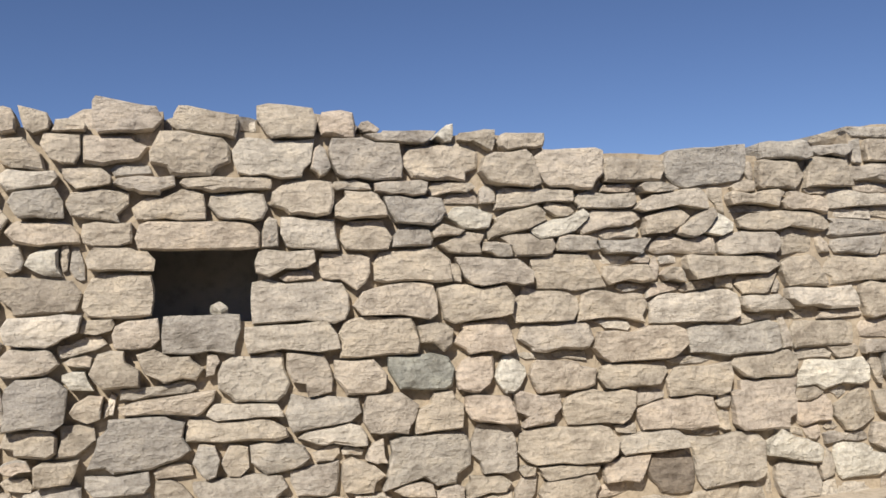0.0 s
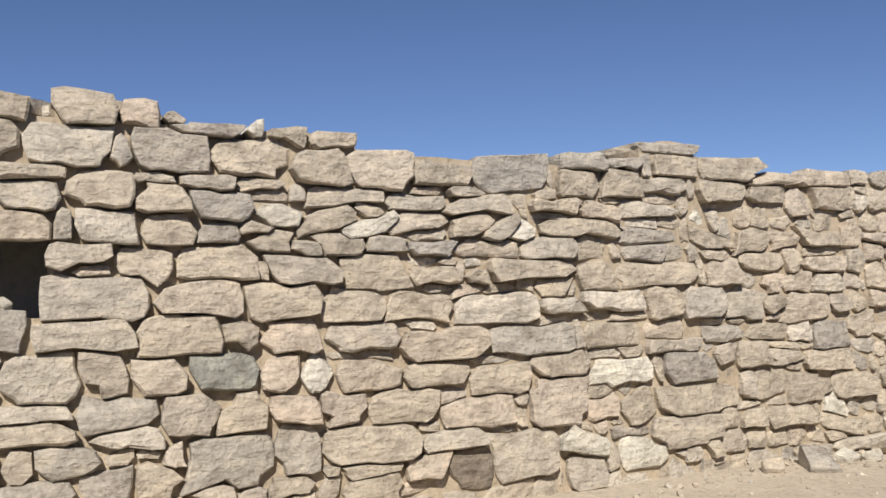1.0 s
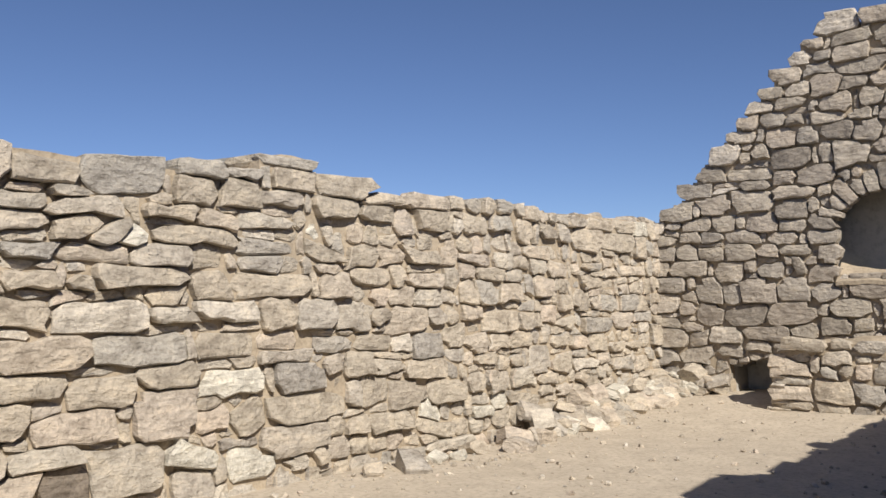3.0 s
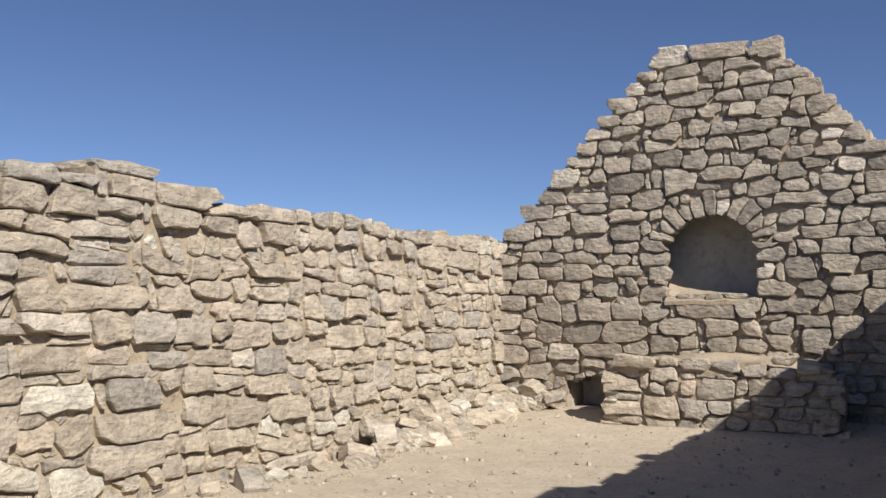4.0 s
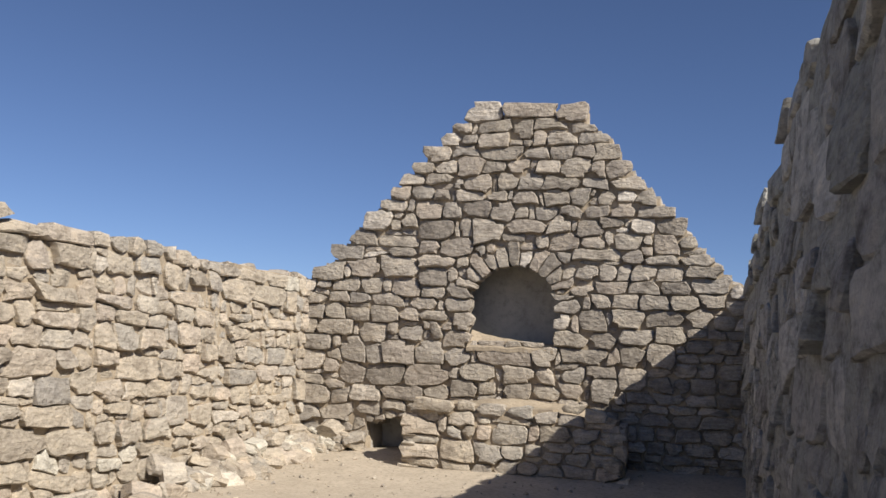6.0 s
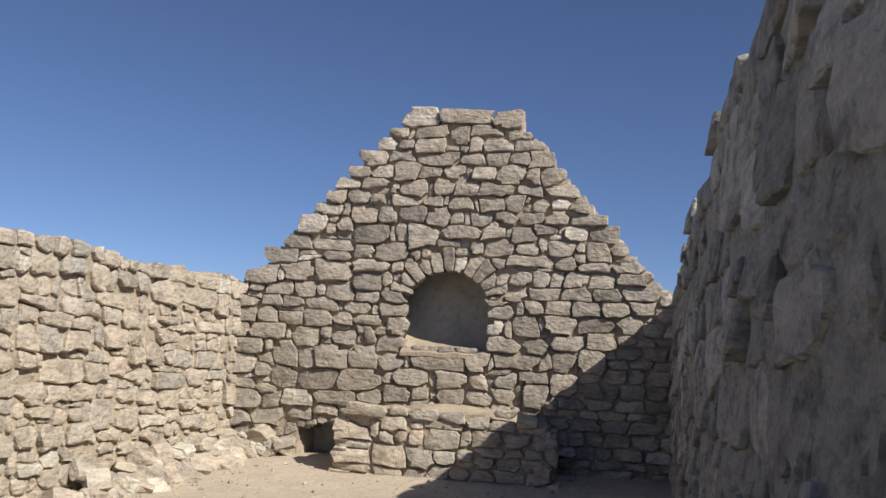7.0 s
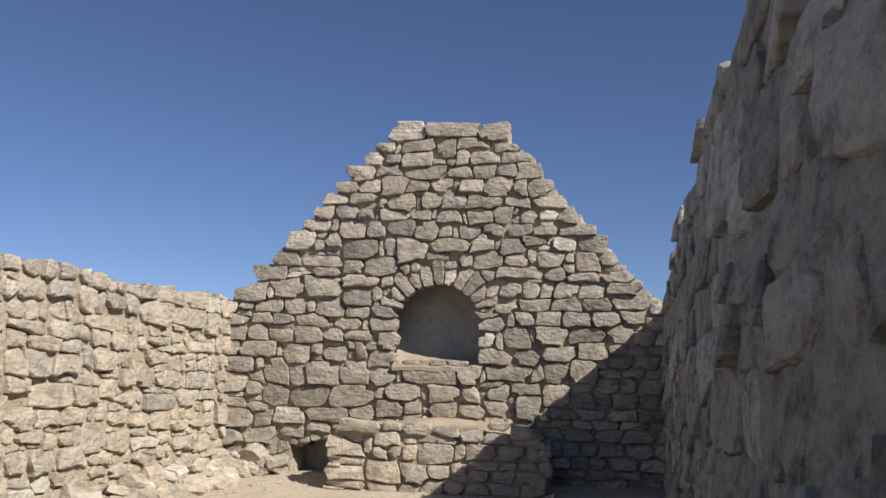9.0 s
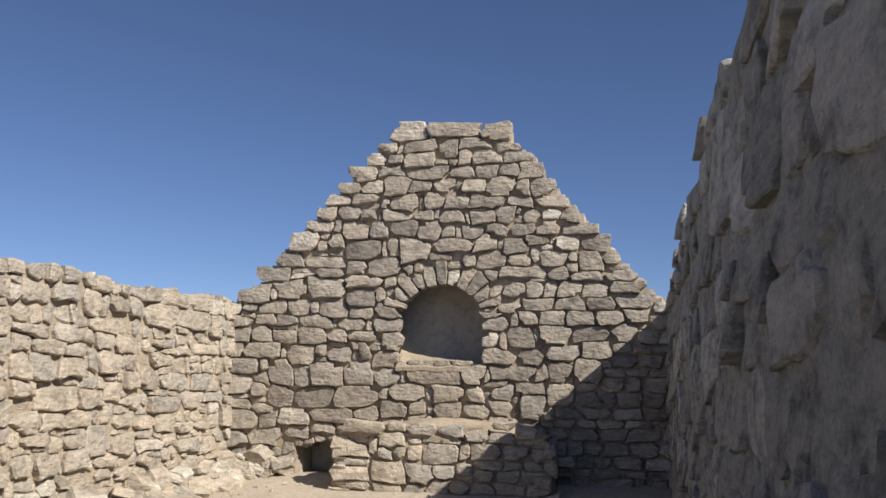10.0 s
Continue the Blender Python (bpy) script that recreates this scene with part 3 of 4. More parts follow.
left.course((3.02, 2.41, 0.5, 0.17), (3.62, 2.45, 0.69, 0.29), (4.27, 2.57, 0.44, 0.13), (4.23, 2.39, 0.42, 0.21), (4.67, 2.57, 0.36, 0.09), (4.65, 2.41, 0.37, 0.2), (5.17, 2.72, 0.62, 0.09), (5.24, 2.58, 0.49, 0.19), (5.1, 2.39, 0.51, 0.13), (5.89, 2.58, 0.78, 0.2), (5.73, 2.37, 0.56, 0.16), (6.36, 2.52, 0.54, 0.11), (6.27, 2.36, 0.47, 0.16))
left.course((2.87, 2.29, 0.23, 0.06), (2.8, 2.21, 0.5, 0.1), (3.21, 2.29, 0.25, 0.07), (3.32, 2.2, 0.5, 0.1), (3.92, 2.3, 0.2, 0.08), (3.99, 2.2, 0.44, 0.08), (4.43, 2.18, 0.39, 0.12, -2), (4.94, 2.19, 0.59, 0.12), (5.49, 2.21, 0.45, 0.09), (6.05, 2.13, 1.18, 0.07))
left.course((2.16, 2.07, 0.4, 0.09, 18), (2.47, 2.04, 0.41, 0.09, 20), (2.86, 2.06, 0.4, 0.1), (3.24, 2.06, 0.35, 0.09, 21), (3.54, 2.02, 0.31, 0.09, 35), (3.69, 2, 0.17, 0.19, -33), (4.23, 2.05, 0.75, 0.11))
left.course((2.22, 1.89, 0.32, 0.11), (2.59, 1.9, 0.27, 0.08), (2.93, 1.87, 0.36, 0.1), (3.37, 1.87, 0.55, 0.09), (3.93, 1.88, 0.5, 0.12), (4.43, 1.88, 0.41, 0.08), (4.95, 1.99, 0.64, 0.11), (4.86, 1.84, 0.45, 0.12), (5.42, 1.85, 0.64, 0.07), (5.61, 1.96, 0.52, 0.13, -15), (6.09, 1.96, 0.38, 0.19), (6.48, 1.98, 0.35, 0.13))
left.course((2.48, 1.7, 0.49, 0.21), (2.93, 1.69, 0.4, 0.13), (3.29, 1.67, 0.19, 0.13), (3.77, 1.71, 0.79, 0.14), (4.38, 1.69, 0.36, 0.22), (5.01, 1.68, 0.88, 0.17), (5.73, 1.67, 0.4, 0.22), (6.21, 1.76, 0.53, 0.13), (6.51, 1.63, 0.51, 0.1))
left.course((2.84, 1.47, 0.49, 0.18), (3.46, 1.45, 0.7, 0.22), (4.03, 1.44, 0.38, 0.11), (4.53, 1.46, 0.6, 0.14), (5.08, 1.43, 0.35, 0.24), (5.49, 1.43, 0.43, 0.26), (5.97, 1.42, 0.48, 0.26))
left.course((3.01, 1.19, 0.73, 0.21), (3.78, 1.2, 0.77, 0.2), (4.53, 1.2, 0.6, 0.23), (5.17, 1.22, 0.56, 0.09), (5.15, 1.08, 0.62, 0.12), (5.71, 1.17, 0.47, 0.14), (6.22, 1.15, 0.51, 0.13))
left.course((2.95, 0.97, 0.52, 0.16), (3.46, 0.92, 0.45, 0.21), (4.02, 0.99, 0.5, 0.18), (4.59, 0.91, 0.61, 0.2), (5.32, 0.9, 0.58, 0.25))
left.course((3.98, 0.72, 0.53, 0.32), (2.66, 0.75, 0.48, 0.19), (3.27, 0.69, 0.64, 0.22), (5.43, 0.64, 0.93, 0.24), (5.27, 0.37, 0.77, 0.27), (4.76, 0.61, 0.3, 0.23, 20))
left.course((3.04, 0.52, 0.52, 0.13), (2.84, 0.33, 0.33, 0.17), (3.2, 0.28, 0.35, 0.27), (3.67, 0.35, 0.55, 0.33), (4.24, 0.38, 0.43, 0.16, -13), (4.8, 0.25, 0.5, 0.27), (2.43, 0.25, 0.44, 0.16), (4.23, 0.14, 0.38, 0.25), (5.28, 0.19, 0.26, 0.15), (5.61, 0.01, 0.22, 0.13), (5.55, 0.22, 0.21, 0.19))
left.course((7.05, 2.55, 0.62, 0.13), (7.11, 2.35, 0.49, 0.2), (6.43, 2.49, 0.28, 0.09))
left.course((6.91, 2.12, 0.43, 0.09))
left.course((6.97, 1.98, 0.56, 0.15))
left.course((7, 1.75, 0.56, 0.16))
left.course((5.98, 1.42, 0.4, 0.17), (6.31, 1.4, 0.27, 0.13, 15), (6.73, 1.36, 0.58, 0.24))
left.course((6.2, 1.19, 0.42, 0.15), (6.62, 1.13, 0.3, 0.16), (7.03, 1.1, 0.49, 0.24))
left.course((6.03, 0.98, 0.41, 0.23), (6.44, 0.93, 0.42, 0.13), (7, 0.87, 0.68, 0.16))
left.course((6.25, 0.72, 0.39, 0.25), (5.95, 0.7, 0.19, 0.23), (6.71, 0.65, 0.5, 0.28), (7.33, 0.62, 0.6, 0.22))
left.course((6.46, 0.41, 0.61, 0.19), (7.07, 0.46, 0.36, 0.15, -21), (7.15, 0.27, 0.61, 0.11, -11), (7.37, 0.07, 0.76, 0.12), (6, 0.43, 0.25, 0.17), (6.67, 0.14, 0.28, 0.1))
left.course((7.52, 2.57, 0.25, 0.17), (7.82, 2.58, 0.29, 0.13), (8.11, 2.6, 0.25, 0.16), (8.42, 2.6, 0.32, 0.14), (8.7, 2.6, 0.2, 0.16), (8.96, 2.58, 0.27, 0.18), (9.21, 2.54, 0.17, 0.13), (9.42, 2.56, 0.2, 0.12))
left.course((7.53, 2.34, 0.17, 0.17), (7.86, 2.36, 0.45, 0.2), (8.34, 2.41, 0.44, 0.16), (8.8, 2.34, 0.34, 0.26), (9.05, 2.33, 0.09, 0.2), (9.32, 2.37, 0.39, 0.15), (9.69, 2.38, 0.28, 0.24))
left.course((8.14, 2.25, 0.22, 0.08), (8.43, 2.27, 0.33, 0.09), (8.52, 2.17, 0.42, 0.08), (9.37, 2.21, 0.42, 0.06))
left.course((7.59, 2.16, 0.25, 0.08), (7.99, 2.17, 0.48, 0.1), (7.83, 1.99, 0.63, 0.11), (8.35, 2, 0.33, 0.17), (8.7, 2, 0.32, 0.13), (9.06, 2.11, 0.58, 0.12), (9.62, 2.1, 0.45, 0.1))
left.course((7.65, 1.85, 0.26, 0.09), (8.11, 1.83, 0.48, 0.11), (8.57, 1.83, 0.36, 0.14), (9.09, 1.95, 0.36, 0.15), (9.56, 1.92, 0.49, 0.19))
left.course((7.69, 1.64, 0.28, 0.26), (8.05, 1.63, 0.38, 0.24), (8.5, 1.64, 0.48, 0.17), (8.88, 1.73, 0.17, 0.21), (9.22, 1.7, 0.42, 0.23), (9.73, 1.76, 0.53, 0.1))
left.course((10.04, 2.56, 0.43, 0.12), (10.66, 2.54, 0.69, 0.14), (11.34, 2.55, 0.56, 0.18, -1), (11.81, 2.56, 0.44, 0.16))
left.course((10.26, 2.31, 0.75, 0.29), (11.1, 2.34, 0.82, 0.25), (11.78, 2.29, 0.35, 0.3), (9.82, 2.2, 0.33, 0.05), (10.21, 2.13, 0.67, 0.08), (10.96, 2.1, 0.87, 0.08), (11.79, 2.09, 0.52, 0.1))
left.course((9.95, 1.94, 0.17, 0.16), (10.4, 1.98, 0.58, 0.12), (10.93, 1.93, 0.38, 0.12), (11.55, 1.96, 0.69, 0.16))
left.course((10.4, 1.78, 0.62, 0.15), (10.89, 1.76, 0.29, 0.1), (11.25, 1.71, 0.32, 0.12), (11.6, 1.74, 0.3, 0.16), (11.97, 1.76, 0.3, 0.2))
left.course((9.71, 1.53, 0.31, 0.21), (10.07, 1.55, 0.31, 0.29), (10.84, 1.52, 0.48, 0.22), (10.45, 1.53, 0.25, 0.15), (11.38, 1.52, 0.46, 0.2), (11.83, 1.52, 0.37, 0.2))
left.course((9.75, 1.27, 0.44, 0.14), (10.51, 1.24, 0.87, 0.19), (11.26, 1.28, 0.49, 0.2), (11.84, 1.31, 0.56, 0.11))
left.course((7.79, 1.41, 0.4, 0.16), (8.31, 1.33, 0.7, 0.24), (8.93, 1.32, 0.48, 0.19), (9.47, 1.33, 0.52, 0.1), (9.14, 1.49, 0.59, 0.1), (8.59, 1.47, 0.27, 0.08))
left.course((7.84, 1.09, 0.4, 0.18), (8.31, 1.08, 0.42, 0.16), (8.73, 1.1, 0.38, 0.17), (9.11, 0.85, 0.47, 0.33), (9.58, 1.06, 0.39, 0.17))
left.course((7.99, 0.91, 0.39, 0.11), (8.35, 0.87, 0.23, 0.17), (8.62, 0.89, 0.25, 0.12), (9.61, 0.79, 0.39, 0.25))
left.course((7.86, 0.7, 0.3, 0.2), (8.24, 0.67, 0.41, 0.24), (8.71, 0.67, 0.42, 0.21), (9.29, 0.62, 0.5, 0.12), (9.27, 0.49, 0.32, 0.12), (9.67, 0.47, 0.42, 0.13))
left.course((8.72, 0.44, 0.67, 0.12, -9), (8.29, 0.47, 0.19, 0.08), (7.97, 0.36, 0.41, 0.12), (8.86, 0.26, 0.25, 0.12), (9.22, 0.27, 0.39, 0.15))
left.course((10.05, 1.02, 0.4, 0.19), (10.53, 1, 0.49, 0.19), (11.03, 0.94, 0.37, 0.12), (11.49, 0.94, 0.48, 0.11), (11.3, 1.13, 0.65, 0.1, 2))
left.course((10.19, 0.76, 0.61, 0.14), (10.65, 0.79, 0.27, 0.14), (11.18, 0.7, 0.61, 0.19), (10.19, 0.54, 0.55, 0.16, -9), (10.66, 0.61, 0.33, 0.09), (11.76, 0.68, 0.32, 0.21))
left.course((12.02, 0.51, 0.64, 0.12, -7), (12.24, 0.78, 0.85, 0.1), (11.85, 1.17, 0.35, 0.14), (12.62, 1.05, 1.09, 0.29), (12.61, 1.27, 0.86, 0.12))
left.course((12.72, 0.3, 0.55, 0.21), (9.94, 0.45, 0.4, 0.13), (10.81, 0.35, 0.45, 0.15), (11.34, 0.28, 0.3, 0.16), (10.57, 0.12, 0.36, 0.19), (11.08, 0.1, 0.56, 0.14), (9.98, 0.1, 0.48, 0.1), (11.68, 0.16, 0.32, 0.08))
left.odd_stone(mat_greenish, (1.45, 1.07))
left.odd_stone(mat_slate, (-0.89, 0.97), (-0.34, 0.71), (5.31, 0.89), (6.92, 1.06))
left.odd_stone(mat_brown, (3.17, 0.29))
left.odd_stone(mat_pale, (1.70, 2.65), (1.82, 2.11), (2.54, 2.07), (-0.68, 1.12), (-0.85, 1.82), (3.66, 2.0), (4.82, 0.22), (4.19, 0.39))
left.odd_stone(mat_pale, (4.56, 0.91), (5.50, 2.21), (7.05, 0.43), (7.94, 0.0), (8.37, 0.35), (12.04, 2.45), (2.07, 1.01))
left.drop(lambda u, z, w, h: u > 4.4 and h < 0.105 and z < along(LEFT_TOP, u) - 0.1)
left.bed(lambda u: along(LEFT_TOP, u))
left.fill(rng, (0.18, 0.42), (0.15, 0.27), deep=(-0.02, 0.02))
left.core("mortar_core", wall_left, 0.30, lambda u: 0.06 - 0.015 * min(1.0, max(0.0, (u - 1.5) / 3.0)))
# Unseen hollow, wider and lower than the window, added to keep the opening dark.
chamber = left.behind(0.30, (WINDOW[0] - 0.5, WINDOW[1] + 0.5, WINDOW[2] - 0.5, WINDOW[3] + 0.2))
chamber.core("wall_backing", wall_left, 0.40, 0.0, material=mat_plaster)
left.build(wall_left, mat_warm, mat_warm_rest, rng, lambda u, z: -1.5 < u < 8.0, proud=lambda u: 0.05 - 0.02 * min(1.0, max(0.0, (u - 5.0) / 3.0)), rough=0.9, upright=0.3,
           square=lambda u, z: abs(u - 0.085) < 0.72 and 1.36 < z < 2.06)
left.crown(wall_left, mat_warm_rest, rng, 0.68)
part("window_back", box_bm(LEFT_X - 0.82, LEFT_X - 0.710, -1.1, 1.2, 0.6, 2.4), mat_plaster, wall_left)

# ---- gable wall ----
GABLE_TOP = [(-5.95, 2.65), (-5.8, 2.70), (-5.4, 3.0), (-4.9, 3.6), (-3.6, 4.9), (-3.4, 5.05), (-1.9, 5.05), (-1.6, 4.8), (-0.85, 4.05), (-0.2, 3.3), (0.3, 2.8), (1.1, 2.3)]
NICHE = (-3.23, -2.08, 1.88, 2.93)


def in_gable(u, z):
    cu, r = (NICHE[0] + NICHE[1]) / 2, (NICHE[1] - NICHE[0]) / 2
    spring = NICHE[3] - r * 0.9
    if NICHE[0] < u < NICHE[1] and NICHE[2] < z < spring:
        return False
    # Recess added beside the bench's left end to deepen the dark patch there.
    if -4.74 < u < -3.95 and z < 0.64 + 0.22 * (u + 4.74):
        return False
    if z >= spring and ((u - cu) / r) ** 2 + ((z - spring) / (r * 0.9)) ** 2 < 1:
        return False
    return z < along(GABLE_TOP, u)


wall_gable = empty("wall_north", "tall triangular stone gable wall with an arched niche", "gable wall")
gable = Face((0, GABLE_Y, 0), (1, 0, 0), (0, -1, 0), -5.95, 1.1, 0.0, 5.6, in_gable)
gable.course((-3.18, 5.19, 0.53, 0.31), (-2.53, 5.2, 0.8, 0.2, -3), (-1.91, 5.14, 0.46, 0.26, 11))
gable.course((-3.5, 4.96, 0.33, 0.18), (-3.01, 4.95, 0.52, 0.19), (-2.6, 4.9, 0.27, 0.29), (-2.19, 4.98, 0.5, 0.16), (-1.73, 4.9, 0.39, 0.14))
gable.course((-3.66, 4.8, 0.34, 0.2), (-3.38, 4.79, 0.22, 0.14), (-3.02, 4.76, 0.45, 0.22), (-2.34, 4.78, 0.18, 0.25), (-2.04, 4.76, 0.41, 0.18), (-1.56, 4.76, 0.45, 0.16))
gable.course((-3.85, 4.57, 0.41, 0.24), (-3.45, 4.6, 0.39, 0.14), (-2.91, 4.57, 0.65, 0.18), (-2.4, 4.56, 0.38, 0.17), (-2.04, 4.56, 0.33, 0.18), (-1.71, 4.59, 0.31, 0.15), (-1.38, 4.56, 0.35, 0.21))
gable.course((-4.07, 4.37, 0.36, 0.17), (-3.71, 4.37, 0.36, 0.2), (-3.35, 4.38, 0.34, 0.3), (-2.99, 4.36, 0.32, 0.13), (-2.64, 4.36, 0.3, 0.2), (-2.22, 4.35, 0.36, 0.18), (-1.83, 4.32, 0.42, 0.26), (-1.51, 4.32, 0.18, 0.23), (-1.24, 4.31, 0.36, 0.24))
gable.course((-4.22, 4.2, 0.36, 0.17), (-3.79, 4.21, 0.43, 0.15), (-3.51, 4.13, 0.15, 0.17), (-3.23, 4.12, 0.42, 0.22), (-2.79, 4.15, 0.32, 0.23), (-2.45, 4.15, 0.36, 0.25), (-2.01, 4.12, 0.52, 0.18), (-1.55, 4.1, 0.37, 0.15), (-1.1, 4.1, 0.49, 0.18))
gable.course((-4.4, 3.99, 0.3, 0.22), (-4.05, 4, 0.36, 0.2), (-3.75, 3.97, 0.24, 0.18), (-3.34, 3.95, 0.45, 0.17), (-2.93, 3.93, 0.32, 0.13), (-2.53, 3.92, 0.36, 0.18), (-2.08, 3.9, 0.37, 0.16), (-1.74, 3.92, 0.24, 0.23), (-1.39, 3.9, 0.27, 0.19), (-1.11, 3.93, 0.27, 0.16), (-0.84, 3.92, 0.23, 0.24))
gable.course((-4.47, 3.8, 0.4, 0.17), (-3.94, 3.74, 0.38, 0.28), (-3.6, 3.74, 0.27, 0.22), (-3.23, 3.75, 0.44, 0.2), (-2.84, 3.71, 0.31, 0.28), (-2.57, 3.71, 0.2, 0.18), (-2.22, 3.67, 0.34, 0.19), (-1.87, 3.69, 0.29, 0.16), (-1.51, 3.71, 0.36, 0.18), (-1.15, 3.73, 0.33, 0.18), (-0.71, 3.7, 0.51, 0.14))
gable.course((-4.74, 3.58, 0.44, 0.3), (-4.25, 3.58, 0.22, 0.17), (-3.82, 3.44, 0.54, 0.28), (-3.38, 3.49, 0.22, 0.26), (-3.07, 3.43, 0.4, 0.31), (-2.48, 3.5, 0.59, 0.2), (-2.02, 3.54, 0.31, 0.23), (-1.63, 3.48, 0.33, 0.22), (-1.31, 3.56, 0.35, 0.13), (-0.9, 3.5, 0.33, 0.22), (-0.51, 3.51, 0.41, 0.22))
gable.course((-4.96, 3.32, 0.42, 0.23), (-4.41, 3.29, 0.64, 0.17), (-3.91, 3.2, 0.34, 0.2), (-3.52, 3.18, 0.45, 0.25, 9), (-2.67, 3.34, 0.33, 0.11), (-2.26, 3.27, 0.16, 0.16), (-1.95, 3.29, 0.38, 0.22), (-1.56, 3.27, 0.35, 0.17), (-1.09, 3.3, 0.36, 0.24), (-0.82, 3.31, 0.11, 0.16), (-0.58, 3.25, 0.32, 0.27), (-0.3, 3.28, 0.21, 0.17))
gable.course((-5.2, 3.12, 0.55, 0.2), (-4.72, 3.1, 0.35, 0.07), (-4.29, 3.11, 0.43, 0.15), (-3.81, 3, 0.56, 0.15), (-1.95, 3.06, 0.19, 0.13), (-1.51, 3.1, 0.65, 0.16), (-1.03, 3.07, 0.28, 0.17), (-0.63, 3.04, 0.41, 0.12), (-0.18, 3.04, 0.42, 0.19))
gable.course((-5.48, 2.8, 0.51, 0.2), (-4.89, 2.88, 0.45, 0.25), (-4.37, 2.91, 0.53, 0.28), (-3.82, 2.76, 0.4, 0.25), (-1.62, 2.86, 0.28, 0.22), (-1.34, 2.86, 0.25, 0.24), (-1.13, 2.86, 0.17, 0.22), (-0.87, 2.86, 0.32, 0.22), (-0.52, 2.86, 0.32, 0.2), (-0.09, 2.9, 0.48, 0.17))
gable.course((-5.77, 2.58, 0.18, 0.18), (-5.53, 2.61, 0.23, 0.11), (-5.17, 2.63, 0.42, 0.18), (-4.77, 2.62, 0.28, 0.18), (-4.54, 2.62, 0.12, 0.16), (-4.24, 2.61, 0.39, 0.26), (-3.83, 2.53, 0.39, 0.16, -6), (-3.44, 2.55, 0.37, 0.18, -13), (-1.99, 2.59, 0.17, 0.13), (-1.7, 2.61, 0.33, 0.16), (-1.3, 2.66, 0.42, 0.14), (-0.87, 2.67, 0.4, 0.17), (-0.46, 2.66, 0.39, 0.17), (-0, 2.71, 0.49, 0.18))
gable.course((-5.67, 2.42, 0.39, 0.15), (-5.26, 2.44, 0.32, 0.12), (-4.94, 2.41, 0.3, 0.13), (-4.51, 2.41, 0.5, 0.18), (-3.98, 2.37, 0.44, 0.16), (-3.44, 2.36, 0.41, 0.18), (-1.88, 2.4, 0.35, 0.19), (-1.63, 2.45, 0.09, 0.17), (-1.43, 2.47, 0.26, 0.17), (-1.09, 2.47, 0.32, 0.15), (-0.72, 2.47, 0.38, 0.2), (-0.33, 2.46, 0.38, 0.2), (0.04, 2.49, 0.33, 0.17))
gable.course((-5.71, 2.22, 0.37, 0.18), (-5.32, 2.25, 0.28, 0.23), (-4.97, 2.2, 0.38, 0.18), (-4.56, 2.22, 0.43, 0.21), (-4.18, 2.22, 0.3, 0.19), (-3.79, 2.21, 0.43, 0.13, -6), (-3.37, 2.13, 0.3, 0.27), (-1.95, 2.19, 0.22, 0.2), (-1.78, 2.14, 0.09, 0.19), (-1.53, 2.2, 0.36, 0.29), (-1.07, 2.23, 0.41, 0.23), (-0.59, 2.27, 0.45, 0.18), (-0.13, 2.28, 0.33, 0.21))
gable.course((-5.76, 1.99, 0.25, 0.2), (-5.31, 1.99, 0.58, 0.2), (-4.72, 1.93, 0.45, 0.29), (-4.41, 1.98, 0.12, 0.13), (-4.14, 1.94, 0.35, 0.22), (-3.76, 1.99, 0.17, 0.22), (-3.44, 1.89, 0.36, 0.24), (-1.83, 1.93, 0.47, 0.2), (-1.39, 1.96, 0.36, 0.2), (-0.96, 1.99, 0.47, 0.2), (-0.5, 2.03, 0.41, 0.2))
gable.course((-5.59, 1.78, 0.47, 0.21), (-5.27, 1.8, 0.14, 0.19), (-5.02, 1.69, 0.35, 0.35), (-4.65, 1.63, 0.2, 0.3), (-4.31, 1.68, 0.46, 0.35), (-3.85, 1.68, 0.42, 0.32), (-3.42, 1.64, 0.34, 0.24), (-2.75, 1.68, 0.79, 0.23), (-2.19, 1.68, 0.32, 0.22), (-1.65, 1.71, 0.64, 0.2), (-1.24, 1.72, 0.15, 0.23), (-1, 1.74, 0.29, 0.27), (-0.62, 1.76, 0.38, 0.3))
gable.course((-5.66, 1.49, 0.37, 0.29), (-5.34, 1.43, 0.21, 0.21), (-5.01, 1.34, 0.38, 0.3), (-4.5, 1.33, 0.56, 0.27), (-3.87, 1.35, 0.63, 0.28), (-3.47, 1.41, 0.16, 0.16), (-3.12, 1.43, 0.49, 0.23), (-2.54, 1.42, 0.45, 0.22), (-2.17, 1.42, 0.27, 0.2), (-1.8, 1.45, 0.34, 0.18), (-1.41, 1.52, 0.42, 0.14), (-0.99, 1.43, 0.38, 0.29))
gable.course((-5.64, 1.23, 0.35, 0.14), (-5.27, 1.17, 0.35, 0.16), (-5.57, 1.01, 0.47, 0.26), (-5.17, 1, 0.29, 0.24), (-4.79, 1.06, 0.49, 0.22), (-4.22, 1.08, 0.62, 0.2), (-3.72, 1.14, 0.35, 0.17), (-3.29, 1.18, 0.36, 0.23), (-2.97, 1.21, 0.26, 0.2), (-2.55, 1.19, 0.41, 0.2), (-2.14, 1.2, 0.38, 0.2), (-1.78, 1.23, 0.31, 0.18), (-1.38, 1.25, 0.31, 0.3), (-1.14, 1.17, 0.17, 0.18))
gable.course((-5.65, 0.73, 0.26, 0.22), (-5.21, 0.78, 0.52, 0.21), (-4.73, 0.83, 0.41, 0.17), (-5.2, 0.37, 0.41, 0.17), (-4.88, 0.39, 0.19, 0.22), (-4.65, 0.39, 0.27, 0.25), (-4.79, 0.6, 0.17, 0.16), (-5.03, 0.56, 0.15, 0.13), (-5.28, 0.55, 0.27, 0.17))
